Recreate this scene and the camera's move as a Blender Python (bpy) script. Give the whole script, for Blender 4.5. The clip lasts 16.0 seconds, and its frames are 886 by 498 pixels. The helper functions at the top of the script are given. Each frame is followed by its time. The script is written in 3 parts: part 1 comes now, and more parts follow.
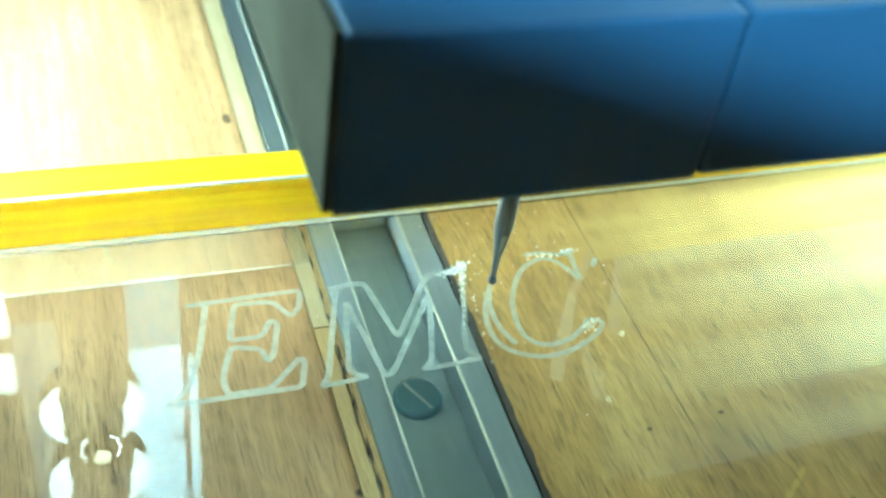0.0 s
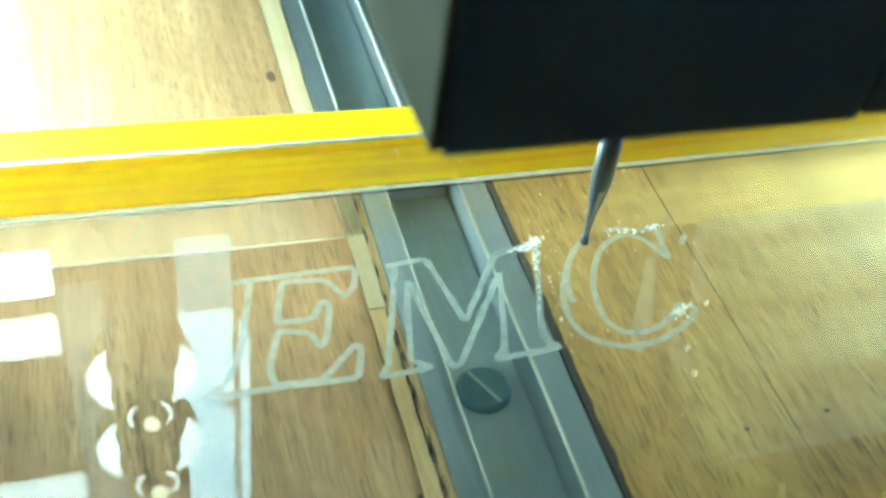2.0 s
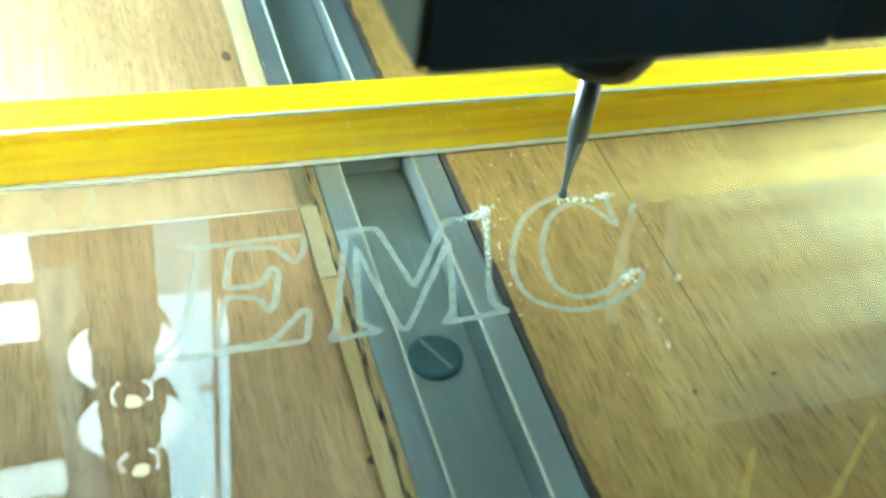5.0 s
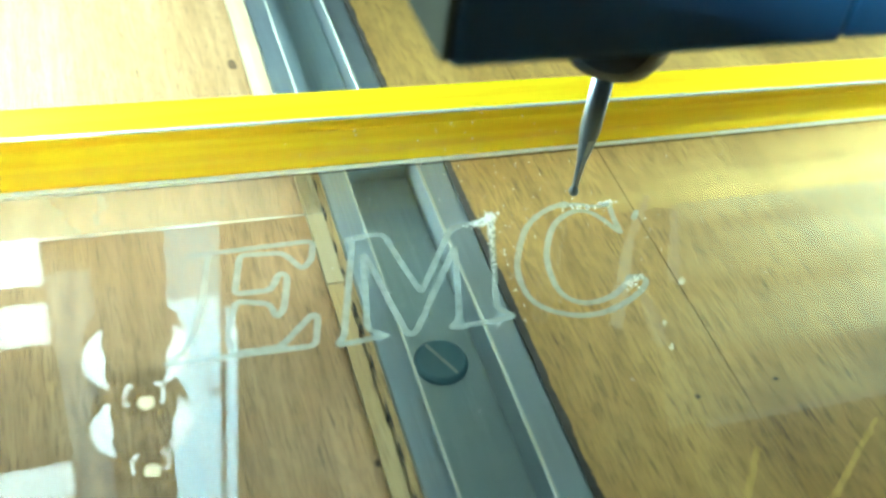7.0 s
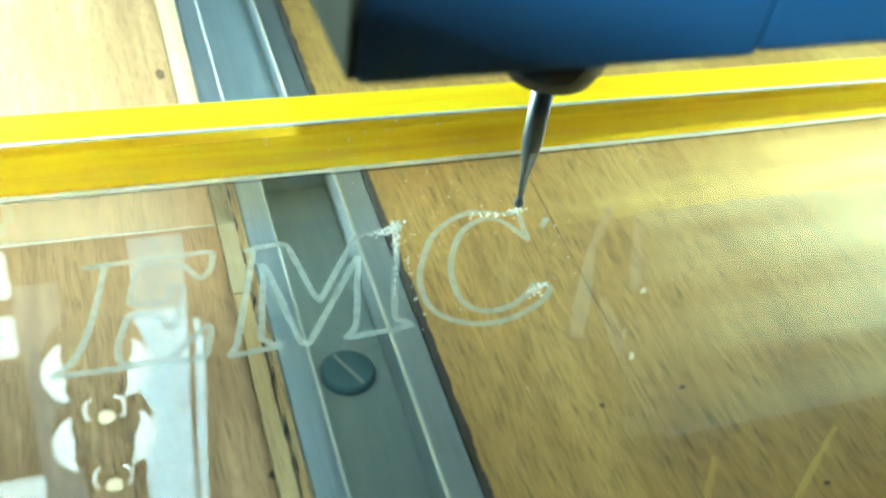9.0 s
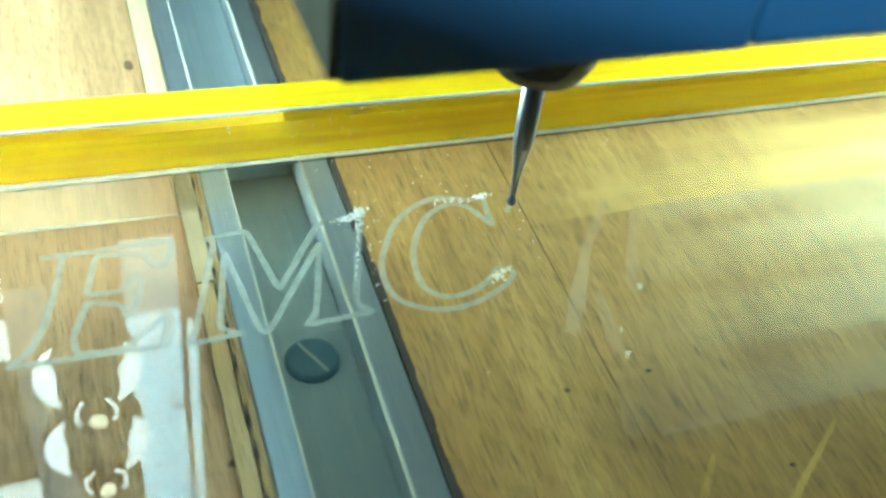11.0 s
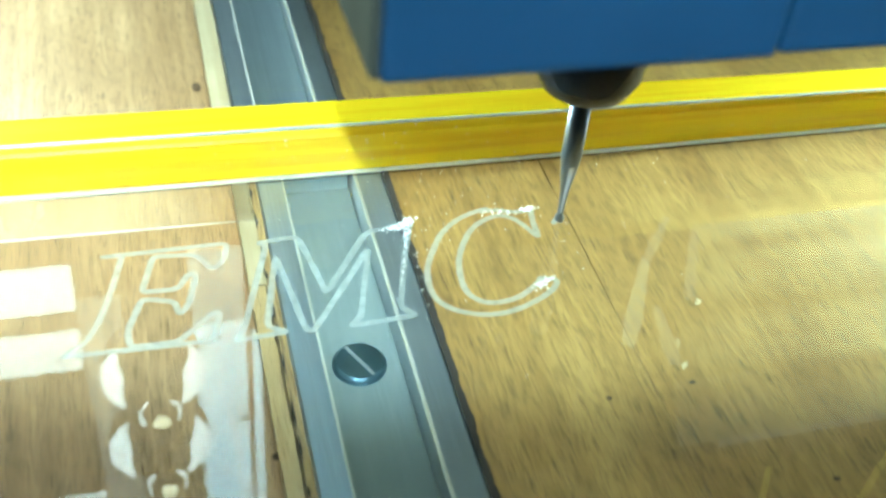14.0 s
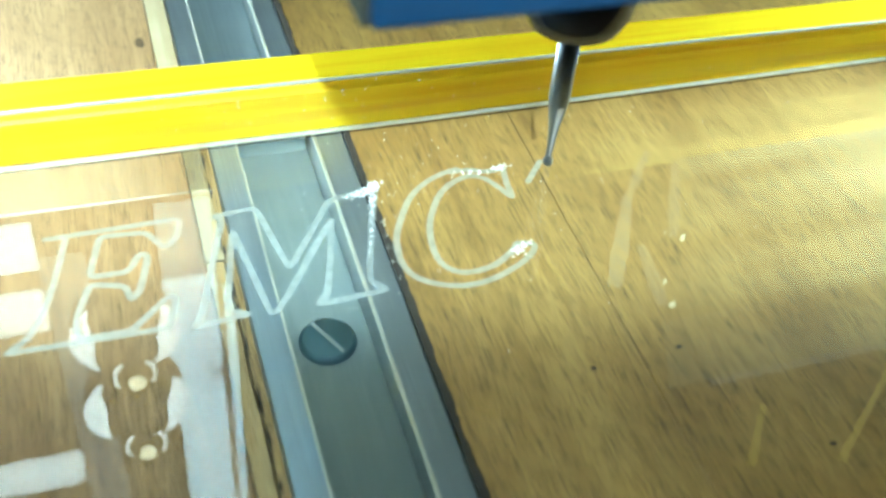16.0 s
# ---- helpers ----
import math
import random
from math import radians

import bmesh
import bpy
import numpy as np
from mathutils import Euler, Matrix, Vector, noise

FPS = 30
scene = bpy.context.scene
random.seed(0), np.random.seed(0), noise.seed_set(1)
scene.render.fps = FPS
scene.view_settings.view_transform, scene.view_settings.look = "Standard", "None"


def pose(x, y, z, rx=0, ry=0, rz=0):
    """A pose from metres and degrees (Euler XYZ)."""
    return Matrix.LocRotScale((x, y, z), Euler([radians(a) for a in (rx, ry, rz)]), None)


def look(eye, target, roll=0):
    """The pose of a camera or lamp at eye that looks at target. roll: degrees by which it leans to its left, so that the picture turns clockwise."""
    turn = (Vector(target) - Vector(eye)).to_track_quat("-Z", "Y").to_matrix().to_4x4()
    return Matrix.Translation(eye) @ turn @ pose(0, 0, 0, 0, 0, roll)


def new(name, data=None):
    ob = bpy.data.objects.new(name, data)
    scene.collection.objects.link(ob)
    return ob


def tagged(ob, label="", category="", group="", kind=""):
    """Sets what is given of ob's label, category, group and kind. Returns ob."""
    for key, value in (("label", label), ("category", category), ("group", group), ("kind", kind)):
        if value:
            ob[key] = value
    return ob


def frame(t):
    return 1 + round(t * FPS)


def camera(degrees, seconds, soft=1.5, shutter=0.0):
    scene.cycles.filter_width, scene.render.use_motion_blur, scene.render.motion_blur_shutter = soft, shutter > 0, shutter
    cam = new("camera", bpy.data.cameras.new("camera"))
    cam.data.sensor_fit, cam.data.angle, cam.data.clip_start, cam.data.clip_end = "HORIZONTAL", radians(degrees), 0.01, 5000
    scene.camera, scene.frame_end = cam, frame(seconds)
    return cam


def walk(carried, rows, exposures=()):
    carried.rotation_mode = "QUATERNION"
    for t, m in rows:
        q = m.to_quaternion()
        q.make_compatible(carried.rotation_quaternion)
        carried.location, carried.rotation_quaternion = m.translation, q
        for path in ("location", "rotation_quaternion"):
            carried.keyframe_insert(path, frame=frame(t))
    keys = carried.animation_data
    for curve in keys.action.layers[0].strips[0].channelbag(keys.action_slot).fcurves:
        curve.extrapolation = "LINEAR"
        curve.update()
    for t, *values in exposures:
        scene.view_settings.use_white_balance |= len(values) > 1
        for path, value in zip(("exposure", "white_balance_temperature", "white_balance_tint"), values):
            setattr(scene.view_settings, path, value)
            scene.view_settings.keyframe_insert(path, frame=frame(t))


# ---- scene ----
cam = camera(43.8, 16.0, soft=2.8)
# close focus on the engraving: the carriage above it is blurred
cam.data.dof.use_dof, cam.data.dof.focus_distance, cam.data.dof.aperture_fstop = True, 0.187, 24.0

# the hand-held camera, a hand's width and a half above the work
walk(cam, [
    (0, look((-0.03130, -0.10626, 0.14642), (0.03137, 0.03188, 0.01608), 9.43)),
    (0.5, look((-0.03165, -0.10603, 0.14066), (0.03173, 0.03154, 0.01006), 9.61)),
    (1, look((-0.03002, -0.09991, 0.14011), (0.03056, 0.03587, 0.00635), 9.16)),
    (1.5, look((-0.03241, -0.08786, 0.13667), (0.02249, 0.04824, 0.00078), 8.80)),
    (2, look((-0.03020, -0.09003, 0.13287), (0.02594, 0.04619, -0.00238), 8.89)),
    (2.5, look((-0.02924, -0.09155, 0.13113), (0.02804, 0.04356, -0.00475), 9.44)),
    (3, look((-0.02878, -0.09233, 0.13134), (0.02934, 0.04224, -0.00473), 9.75)),
    (3.5, look((-0.02658, -0.09465, 0.13124), (0.03268, 0.04029, -0.00396), 9.66)),
    (6, look((-0.02892, -0.09598, 0.12943), (0.03245, 0.04011, -0.00367), 9.68)),
    (6.5, look((-0.02945, -0.09688, 0.13178), (0.03221, 0.03998, -0.00039), 9.74)),
    (7, look((-0.02966, -0.09661, 0.13094), (0.03177, 0.03963, -0.00197), 9.80)),
    (7.5, look((-0.02969, -0.09685, 0.13095), (0.03121, 0.04013, -0.00144), 9.58)),
    (8, look((-0.02990, -0.09676, 0.13075), (0.03129, 0.03993, -0.00181), 9.61)),
    (8.5, look((-0.02973, -0.09727, 0.13144), (0.03158, 0.03971, -0.00076), 9.68)),
    (9, look((-0.01589, -0.10021, 0.13253), (0.04597, 0.03667, 0.00048), 9.34)),
    (9.5, look((-0.01261, -0.10156, 0.13199), (0.05035, 0.03464, -0.00026), 9.45)),
    (9.7, look((-0.00961, -0.10245, 0.13211), (0.05210, 0.03397, -0.00049), 8.49)),
    (11.8, look((-0.01130, -0.10180, 0.13070), (0.05088, 0.03417, -0.00213), 8.86)),
    (12, look((-0.01020, -0.10255, 0.13052), (0.04996, 0.03459, -0.00204), 8.76)),
    (12.5, look((-0.00829, -0.10234, 0.13040), (0.05130, 0.03571, -0.00147), 8.34)),
    (13, look((-0.00911, -0.10594, 0.13095), (0.04322, 0.03490, -0.00105), 6.60)),
    (13.5, look((-0.00823, -0.10964, 0.13068), (0.04199, 0.03914, 0.00682), 5.43)),
    (14, look((-0.00829, -0.10976, 0.12942), (0.04199, 0.03609, 0.00214), 6.17)),
    (14.5, look((-0.00815, -0.10648, 0.12681), (0.04537, 0.03834, -0.00032), 6.63)),
    (15, look((-0.00973, -0.10608, 0.12487), (0.04659, 0.03926, -0.00045), 7.02)),
    (15.5, look((-0.00993, -0.10570, 0.12469), (0.04723, 0.03816, -0.00196), 6.98)),
    (16, look((-0.00635, -0.09868, 0.12611), (0.04925, 0.03728, -0.00963), 6.13)),
], exposures=[(0, 0.6, 5100, -11), (1.2, 0.44, 5150, -9), (9, 0.38, 5150, -8), (9.7, 0.35, 5150, -8), (11.8, 0.19, 5200, -8), (12.9, 0.2, 5200, -8), (13.5, -0.16, 5200, -8), (14.2, -0.2, 5250, -1), (15, -0.09, 5250, 0), (16, -0.16, 5250, 0)])

# ---- world and light ----
world = bpy.data.worlds.new("room_light")
scene.world = world
world.use_nodes = True
world.node_tree.nodes["Background"].inputs[0].default_value = (0.65, 0.92, 1.0, 1)
world.node_tree.nodes["Background"].inputs[1].default_value = 0.03


def area(name, eye, target, size, power, colour, spread=180):
    data = bpy.data.lights.new(name, "AREA")
    data.energy, data.color, data.size, data.spread = power, colour, size, radians(spread)
    ob = new(name, data)
    ob.matrix_world = look(eye, target)
    return ob


# an overhead fill light for the room, assumed and unseen
area("overhead_fill", (0.5, 0.6, 1.4), (0.05, 0.05, 0.0), 0.4, 0.7, (0.8, 1.0, 0.95))
# fill lights behind the bar, assumed and unseen, flood the back of the bed
area("bed_fill_light", (-0.15, 0.26, 0.065), (-0.085, 0.10, 0.0), 0.045, 1.2, (0.93, 1.0, 0.86), 90)
area("bed_fill_light", (0.50, 0.17, 0.09), (0.2, 0.07, 0.0), 0.045, 0.45, (0.86, 1.0, 0.86))
# two more added fill lights: low under the housing's right end, and at the bar's left end
area("bed_fill_light", (0.32, 0.046, 0.069), (0.16, 0.046, 0.004), 0.03, 0.17, (0.9, 1.0, 0.86), 36)
area("bed_fill_light", (-0.14, 0.036, 0.06), (-0.035, 0.046, 0.002), 0.012, 0.105, (0.97, 1.0, 0.86), 28)

# ---- materials ----


def mat(name, base=(0.5, 0.5, 0.5), rough=0.5, metal=0.0, spec=0.5):
    m = bpy.data.materials.new(name)
    m.use_nodes = True
    b = m.node_tree.nodes["Principled BSDF"]
    b.inputs["Base Color"].default_value = (*base, 1)
    b.inputs["Roughness"].default_value = rough
    b.inputs["Metallic"].default_value = metal
    b.inputs["Specular IOR Level"].default_value = spec
    return m, m.node_tree, b


def coords(nt, scale, kind="Object"):
    tc = nt.nodes.new("ShaderNodeTexCoord")
    mp = nt.nodes.new("ShaderNodeMapping")
    mp.inputs["Scale"].default_value = scale
    nt.links.new(tc.outputs[kind], mp.inputs["Vector"])
    return mp.outputs["Vector"]


def noise_tex(nt, vec, scale, detail=4.0, rough=0.55):
    n = nt.nodes.new("ShaderNodeTexNoise")
    n.inputs["Scale"].default_value, n.inputs["Detail"].default_value, n.inputs["Roughness"].default_value = scale, detail, rough
    nt.links.new(vec, n.inputs["Vector"])
    return n.outputs["Fac"]


def ramp(nt, fac, stops):
    r = nt.nodes.new("ShaderNodeValToRGB")
    while len(r.color_ramp.elements) < len(stops):
        r.color_ramp.elements.new(0.5)
    for e, (p, c) in zip(r.color_ramp.elements, stops):
        e.position, e.color = p, (*c, 1)
    nt.links.new(fac, r.inputs["Fac"])
    return r.outputs["Color"]


def mix(nt, kind, fac, a, b):
    m = nt.nodes.new("ShaderNodeMix")
    m.data_type, m.blend_type = "RGBA", kind
    if isinstance(fac, float):
        m.inputs[0].default_value = fac
    else:
        nt.links.new(fac, m.inputs[0])
    for sock, v in ((m.inputs[6], a), (m.inputs[7], b)):
        if isinstance(v, tuple):
            sock.default_value = (*v, 1)
        else:
            nt.links.new(v, sock)
    return m.outputs[2]


def bump(nt, bsdf, height, strength=0.2, distance=0.0003):
    b = nt.nodes.new("ShaderNodeBump")
    b.inputs["Strength"].default_value, b.inputs["Distance"].default_value = strength, distance
    nt.links.new(height, b.inputs["Height"])
    nt.links.new(b.outputs["Normal"], bsdf.inputs["Normal"])


def wood(name, light, dark, pore, pore_amount=0.62, turn=0.0):
    m, nt, b = mat(name, light, 0.5)
    v = coords(nt, (1, 1, 1))
    if turn:
        v.node.inputs["Rotation"].default_value = (0, 0, radians(turn))
    stretch = nt.nodes.new("ShaderNodeMapping")
    stretch.inputs["Scale"].default_value = (1.0, 0.06, 1.0)
    nt.links.new(v, stretch.inputs["Vector"])
    grain = noise_tex(nt, stretch.outputs["Vector"], 420, 6, 0.65)
    broad = noise_tex(nt, stretch.outputs["Vector"], 70, 3)
    blotch = noise_tex(nt, v, 28, 4)
    col = ramp(nt, grain, [(0.3, dark), (0.62, light)])
    col = mix(nt, "MULTIPLY", 0.7, col, ramp(nt, broad, [(0.35, (0.66, 0.6, 0.5)), (0.6, (1, 1, 1))]))
    col = mix(nt, "MULTIPLY", 0.6, col, ramp(nt, blotch, [(0.35, (0.66, 0.6, 0.5)), (0.62, (1, 1, 1))]))
    for size, length, amount, strength in ((9000, 0.016, pore_amount + 0.0, 0.85), (7000, 0.014, pore_amount + 0.025, 0.9), (12500, 0.018, pore_amount - 0.005, 0.75), (4200, 0.022, pore_amount + 0.1, 0.8)):
        pores = nt.nodes.new("ShaderNodeMapping")
        pores.inputs["Scale"].default_value = (1.0, length, 1.0)
        pores.inputs["Rotation"].default_value = (0, 0, radians((size % 700) * 0.003 - 1.0))
        nt.links.new(v, pores.inputs["Vector"])
        mask = ramp(nt, noise_tex(nt, pores.outputs["Vector"], size, 2, 0.5), [(amount, (0, 0, 0)), (amount + 0.045, (strength,) * 3)])
        col = mix(nt, "MIX", mask, col, pore)
    nt.links.new(col, b.inputs["Base Color"])
    bump(nt, b, grain, 0.25, 0.0002)
    return m


WOOD = wood("plywood_bed", (0.43, 0.284, 0.078), (0.31, 0.196, 0.05), (0.045, 0.026, 0.01), 0.595)
WOOD_PALE = wood("plywood_pale", (0.45, 0.305, 0.15), (0.28, 0.178, 0.075), (0.06, 0.036, 0.014), 0.61)
FILLER_DULL = wood("dull_edge_strip", (0.5, 0.4, 0.2), (0.4, 0.29, 0.12), (0.16, 0.1, 0.04), 0.62)
FILLER = wood("pale_edge_strip", (0.52, 0.47, 0.31), (0.42, 0.36, 0.22), (0.3, 0.2, 0.1), 0.7)
BENCH = wood("bench_wood", (0.24, 0.16, 0.09), (0.15, 0.1, 0.05), (0.06, 0.04, 0.02), 0.62)
PLY_EDGE = wood("ply_edge", (0.46, 0.35, 0.16), (0.32, 0.22, 0.09), (0.05, 0.03, 0.01), 0.58)


def brushed(name, base, rough, metal=1.0):
    m, nt, b = mat(name, base, rough, metal)
    v = coords(nt, (1, 0.02, 1))
    n = noise_tex(nt, v, 2500, 3)
    blotch = noise_tex(nt, coords(nt, (1, 1, 1)), 90, 5, 0.7)
    col = ramp(nt, n, [(0.25, tuple(c * 0.82 for c in base)), (0.75, base)])
    col = mix(nt, "MULTIPLY", 0.4, col, ramp(nt, blotch, [(0.25, (0.68, 0.7, 0.72)), (0.7, (1, 1, 1))]))
    nt.links.new(col, b.inputs["Base Color"])
    rr = nt.nodes.new("ShaderNodeMapRange")
    rr.inputs["To Min"].default_value, rr.inputs["To Max"].default_value = rough - 0.04, rough + 0.08
    nt.links.new(blotch, rr.inputs["Value"])
    nt.links.new(rr.outputs["Result"], b.inputs["Roughness"])
    bump(nt, b, n, 0.15, 0.00005)
    return m


ALU = brushed("track_aluminium", (0.325, 0.38, 0.41), 0.3, 0.75)
EDGE_HIGHLIGHT = brushed("edge_highlight_aluminium", (0.55, 0.57, 0.5), 0.45, 0.3)
ALU_FLOOR = brushed("track_floor", (0.29, 0.345, 0.345), 0.55, 0.35)
STEEL = brushed("tool_steel", (0.25, 0.29, 0.34), 0.36)
FLUTE_HIGHLIGHT = brushed("flute_highlight_steel", (0.62, 0.66, 0.68), 0.45, 0.3)
SCREW = brushed("zinc_screw", (0.22, 0.35, 0.42), 0.3)
SLOT_GLINT = brushed("slot_glint", (0.5, 0.56, 0.58), 0.34, 0.6)
DARK, _, _ = mat("dark_collet", (0.03, 0.03, 0.035), 0.35, 0.6)
NUT, _, _ = mat("black_collet_nut", (0.010, 0.013, 0.024), 0.25, 0.0, 0.25)
GAP_SHADE, _, _ = mat("gap_shade_black", (0.025, 0.02, 0.014), 0.8)
GAP, _, _ = mat("dark_gap", (0.012, 0.01, 0.008), 0.9)


def worn(name, base, rough, spread=0.25, scale=60.0, metal=0.0, spec=0.5):
    m, nt, b = mat(name, base, rough, metal, spec)
    v = coords(nt, (1, 1, 1))
    n = noise_tex(nt, v, scale, 5, 0.6)
    fine = noise_tex(nt, v, scale * 25, 2)
    col = ramp(nt, n, [(0.3, tuple(c * (1 - spread) for c in base)), (0.7, base)])
    nt.links.new(col, b.inputs["Base Color"])
    bump(nt, b, fine, 0.12, 0.0001)
    return m


BLUE = worn("blue_paint", (0.02, 0.06, 0.13), 0.38, 0.15, spec=0.35)
SIDE = worn("grey_side", (0.07, 0.075, 0.06), 0.9, 0.35, 50, spec=0.0)


def yellow_plastic():
    m = worn("yellow_plastic", (0.95, 0.8, 0.004), 0.32, 0.08, 40, spec=0.18)
    nt = m.node_tree
    b, o = nt.nodes["Principled BSDF"], nt.nodes["Material Output"]
    streak = noise_tex(nt, coords(nt, (0.05, 1, 1)), 330, 4)
    cloud = noise_tex(nt, coords(nt, (1, 1, 1)), 22, 3)
    col = ramp(nt, streak, [(0.36, (0.82, 0.5, 0.001)), (0.56, (0.93, 0.72, 0.003))])
    col = mix(nt, "MULTIPLY", 0.5, col, ramp(nt, cloud, [(0.35, (0.84, 0.74, 0.6)), (0.6, (1, 1, 1))]))
    nt.links.new(col, b.inputs["Base Color"])
    t, x = nt.nodes.new("ShaderNodeBsdfTranslucent"), nt.nodes.new("ShaderNodeMixShader")
    t.inputs["Color"].default_value = (0.97, 0.78, 0.004, 1)
    x.inputs[0].default_value = 0.25
    nt.links.new(b.outputs[0], x.inputs[1])
    nt.links.new(t.outputs[0], x.inputs[2])
    nt.links.new(x.outputs[0], o.inputs[0])
    return m


YELLOW = yellow_plastic()
SWARF = worn("white_swarf", (0.9, 0.93, 0.9), 0.6, 0.05, 400)
EDGE_LINE = worn("edge_line_white", (0.6, 0.58, 0.5), 0.6, 0.4, 300)
WALL = worn("painted_wall", (0.5, 0.5, 0.48), 0.8, 0.08, 3)
CEIL = worn("ceiling_paint", (0.32, 0.31, 0.28), 0.8, 0.1, 3)
FLOOR = worn("workshop_floor", (0.18, 0.17, 0.16), 0.6, 0.2, 6)


def glow(name, colour, strength):
    m = bpy.data.materials.new(name)
    m.use_nodes = True
    nt = m.node_tree
    nt.nodes.clear()
    e = nt.nodes.new("ShaderNodeEmission")
    e.name = "Emission"
    e.inputs[0].default_value, e.inputs[1].default_value = (*colour, 1), strength
    o = nt.nodes.new("ShaderNodeOutputMaterial")
    nt.links.new(e.outputs[0], o.inputs[0])
    return m


LED = glow("led_strip", (0.9, 1.0, 0.92), 12.0)
GLINT_DOT = glow("glint_dot_glow", (0.9, 1.0, 0.92), 5.0)
GLINT = glow("rim_glint_glow", (0.9, 1.0, 0.92), 15.0)
COOL = glow("cool_tube_and_edge_glow", (0.6, 0.9, 1.0), 10.5)
COOL_DIM = glow("cool_lamp_shade", (0.6, 0.9, 1.0), 3.6)
POST_GLOW = glow("grey_post_glow", (0.7, 0.9, 1.0), 1.5)
MIRROR_STREAK = glow("mirror_streak_glow", (0.85, 1.0, 0.98), 1.3)
MIRROR_STREAK_DIM = glow("mirror_streak_glow_dim", (0.85, 1.0, 0.98), 0.85)
LAMP_BULB = glow("front_lamp_bulb", (0.84, 0.96, 0.97), 34000.0)
YELLOW_STREAK = glow("yellow_streak", (1.0, 0.8, 0.15), 1.9)
HUB = glow("hub_glint_glow", (1.0, 0.9, 0.55), 14.0)


def uneven_glow(name, colour, x0, x1, low, high, fade=None):
    """An added glow that is made stronger along x and streaked along x."""
    m = glow(name, colour, low)
    nt = m.node_tree
    e = nt.nodes["Emission"]
    tc = nt.nodes.new("ShaderNodeTexCoord")
    sep = nt.nodes.new("ShaderNodeSeparateXYZ")
    nt.links.new(tc.outputs["Object"], sep.inputs[0])
    mr = nt.nodes.new("ShaderNodeMapRange")
    mr.interpolation_type = "SMOOTHSTEP"
    mr.inputs["From Min"].default_value, mr.inputs["From Max"].default_value = x0, x1
    mr.inputs["To Min"].default_value, mr.inputs["To Max"].default_value = low, high
    nt.links.new(sep.outputs[0], mr.inputs["Value"])
    st = nt.nodes.new("ShaderNodeMapRange")
    st.inputs["From Min"].default_value, st.inputs["From Max"].default_value = 0.3, 0.7
    st.inputs["To Min"].default_value, st.inputs["To Max"].default_value = 0.4, 1.6
    nt.links.new(noise_tex(nt, coords(nt, (0.08, 1, 1)), 90, 3), st.inputs["Value"])
    mul = nt.nodes.new("ShaderNodeMath")
    mul.operation = "MULTIPLY"
    nt.links.new(mr.outputs[0], mul.inputs[0])
    nt.links.new(st.outputs[0], mul.inputs[1])
    last = mul.outputs[0]
    if fade:
        up = nt.nodes.new("ShaderNodeMapRange")
        up.interpolation_type = "SMOOTHSTEP"
        up.inputs["From Min"].default_value, up.inputs["From Max"].default_value = fade
        nt.links.new(sep.outputs[2], up.inputs["Value"])
        dim = nt.nodes.new("ShaderNodeMath")
        dim.operation = "MULTIPLY"
        nt.links.new(last, dim.inputs[0])
        nt.links.new(up.outputs[0], dim.inputs[1])
        last = dim.outputs[0]
    nt.links.new(last, e.inputs[1])
    return m


PANEL = uneven_glow("veil_panel", (0.86, 1.0, 0.62), 0.035, 0.17, 0.3, 5.2)
VEIL_BOX = uneven_glow("veil_box_glow", (1.0, 0.92, 0.3), 0.28, 0.72, 0.2, 6.8, (0.385, 0.47))
PANEL_DIM = uneven_glow("veil_panel_dim", (0.86, 1.0, 0.7), 0.03, 0.15, 0.5, 2.0)


def acrylic():
    m = bpy.data.materials.new("clear_acrylic")
    m.use_nodes = True
    nt = m.node_tree
    nt.nodes.clear()
    g = nt.nodes.new("ShaderNodeBsdfGlass")
    g.inputs["IOR"].default_value, g.inputs["Roughness"].default_value = 1.49, 0.0
    g.inputs["Color"].default_value = (0.985, 0.99, 0.965, 1)
    o = nt.nodes.new("ShaderNodeOutputMaterial")
    nt.links.new(g.outputs[0], o.inputs[0])
    return m


ACRYLIC = acrylic()


def frosted(name, clear, colour):
    m = bpy.data.materials.new(name)
    m.use_nodes = True
    nt = m.node_tree
    nt.nodes.clear()
    t = nt.nodes.new("ShaderNodeBsdfTransparent")
    d = nt.nodes.new("ShaderNodeBsdfDiffuse")
    r = nt.nodes.new("ShaderNodeBsdfTranslucent")
    d.inputs["Color"].default_value = (*colour, 1)
    r.inputs["Color"].default_value = (*colour, 1)
    a, s = nt.nodes.new("ShaderNodeMixShader"), nt.nodes.new("ShaderNodeMixShader")
    a.inputs[0].default_value = 0.35
    nt.links.new(d.outputs[0], a.inputs[1])
    nt.links.new(r.outputs[0], a.inputs[2])
    v = coords(nt, (1, 1, 1))
    mr = nt.nodes.new("ShaderNodeMapRange")
    mr.inputs["From Min"].default_value, mr.inputs["From Max"].default_value = 0.3, 0.7
    mr.inputs["To Min"].default_value, mr.inputs["To Max"].default_value = 1 - clear - 0.06, 1 - clear + 0.06
    nt.links.new(noise_tex(nt, v, 700, 4, 0.7), mr.inputs["Value"])
    nt.links.new(mr.outputs["Result"], s.inputs[0])
    nt.links.new(t.outputs[0], s.inputs[1])
    nt.links.new(a.outputs[0], s.inputs[2])
    o = nt.nodes.new("ShaderNodeOutputMaterial")
    nt.links.new(s.outputs[0], o.inputs[0])
    return m


ENGRAVED = frosted("engraved_frost", 0.65, (0.77, 0.84, 0.76))
BACK_EDGE = frosted("back_edge_frost", 0.5, (0.8, 0.82, 0.72))
CONTACT_SHADE = frosted("contact_shade", 0.66, (0.03, 0.022, 0.012))


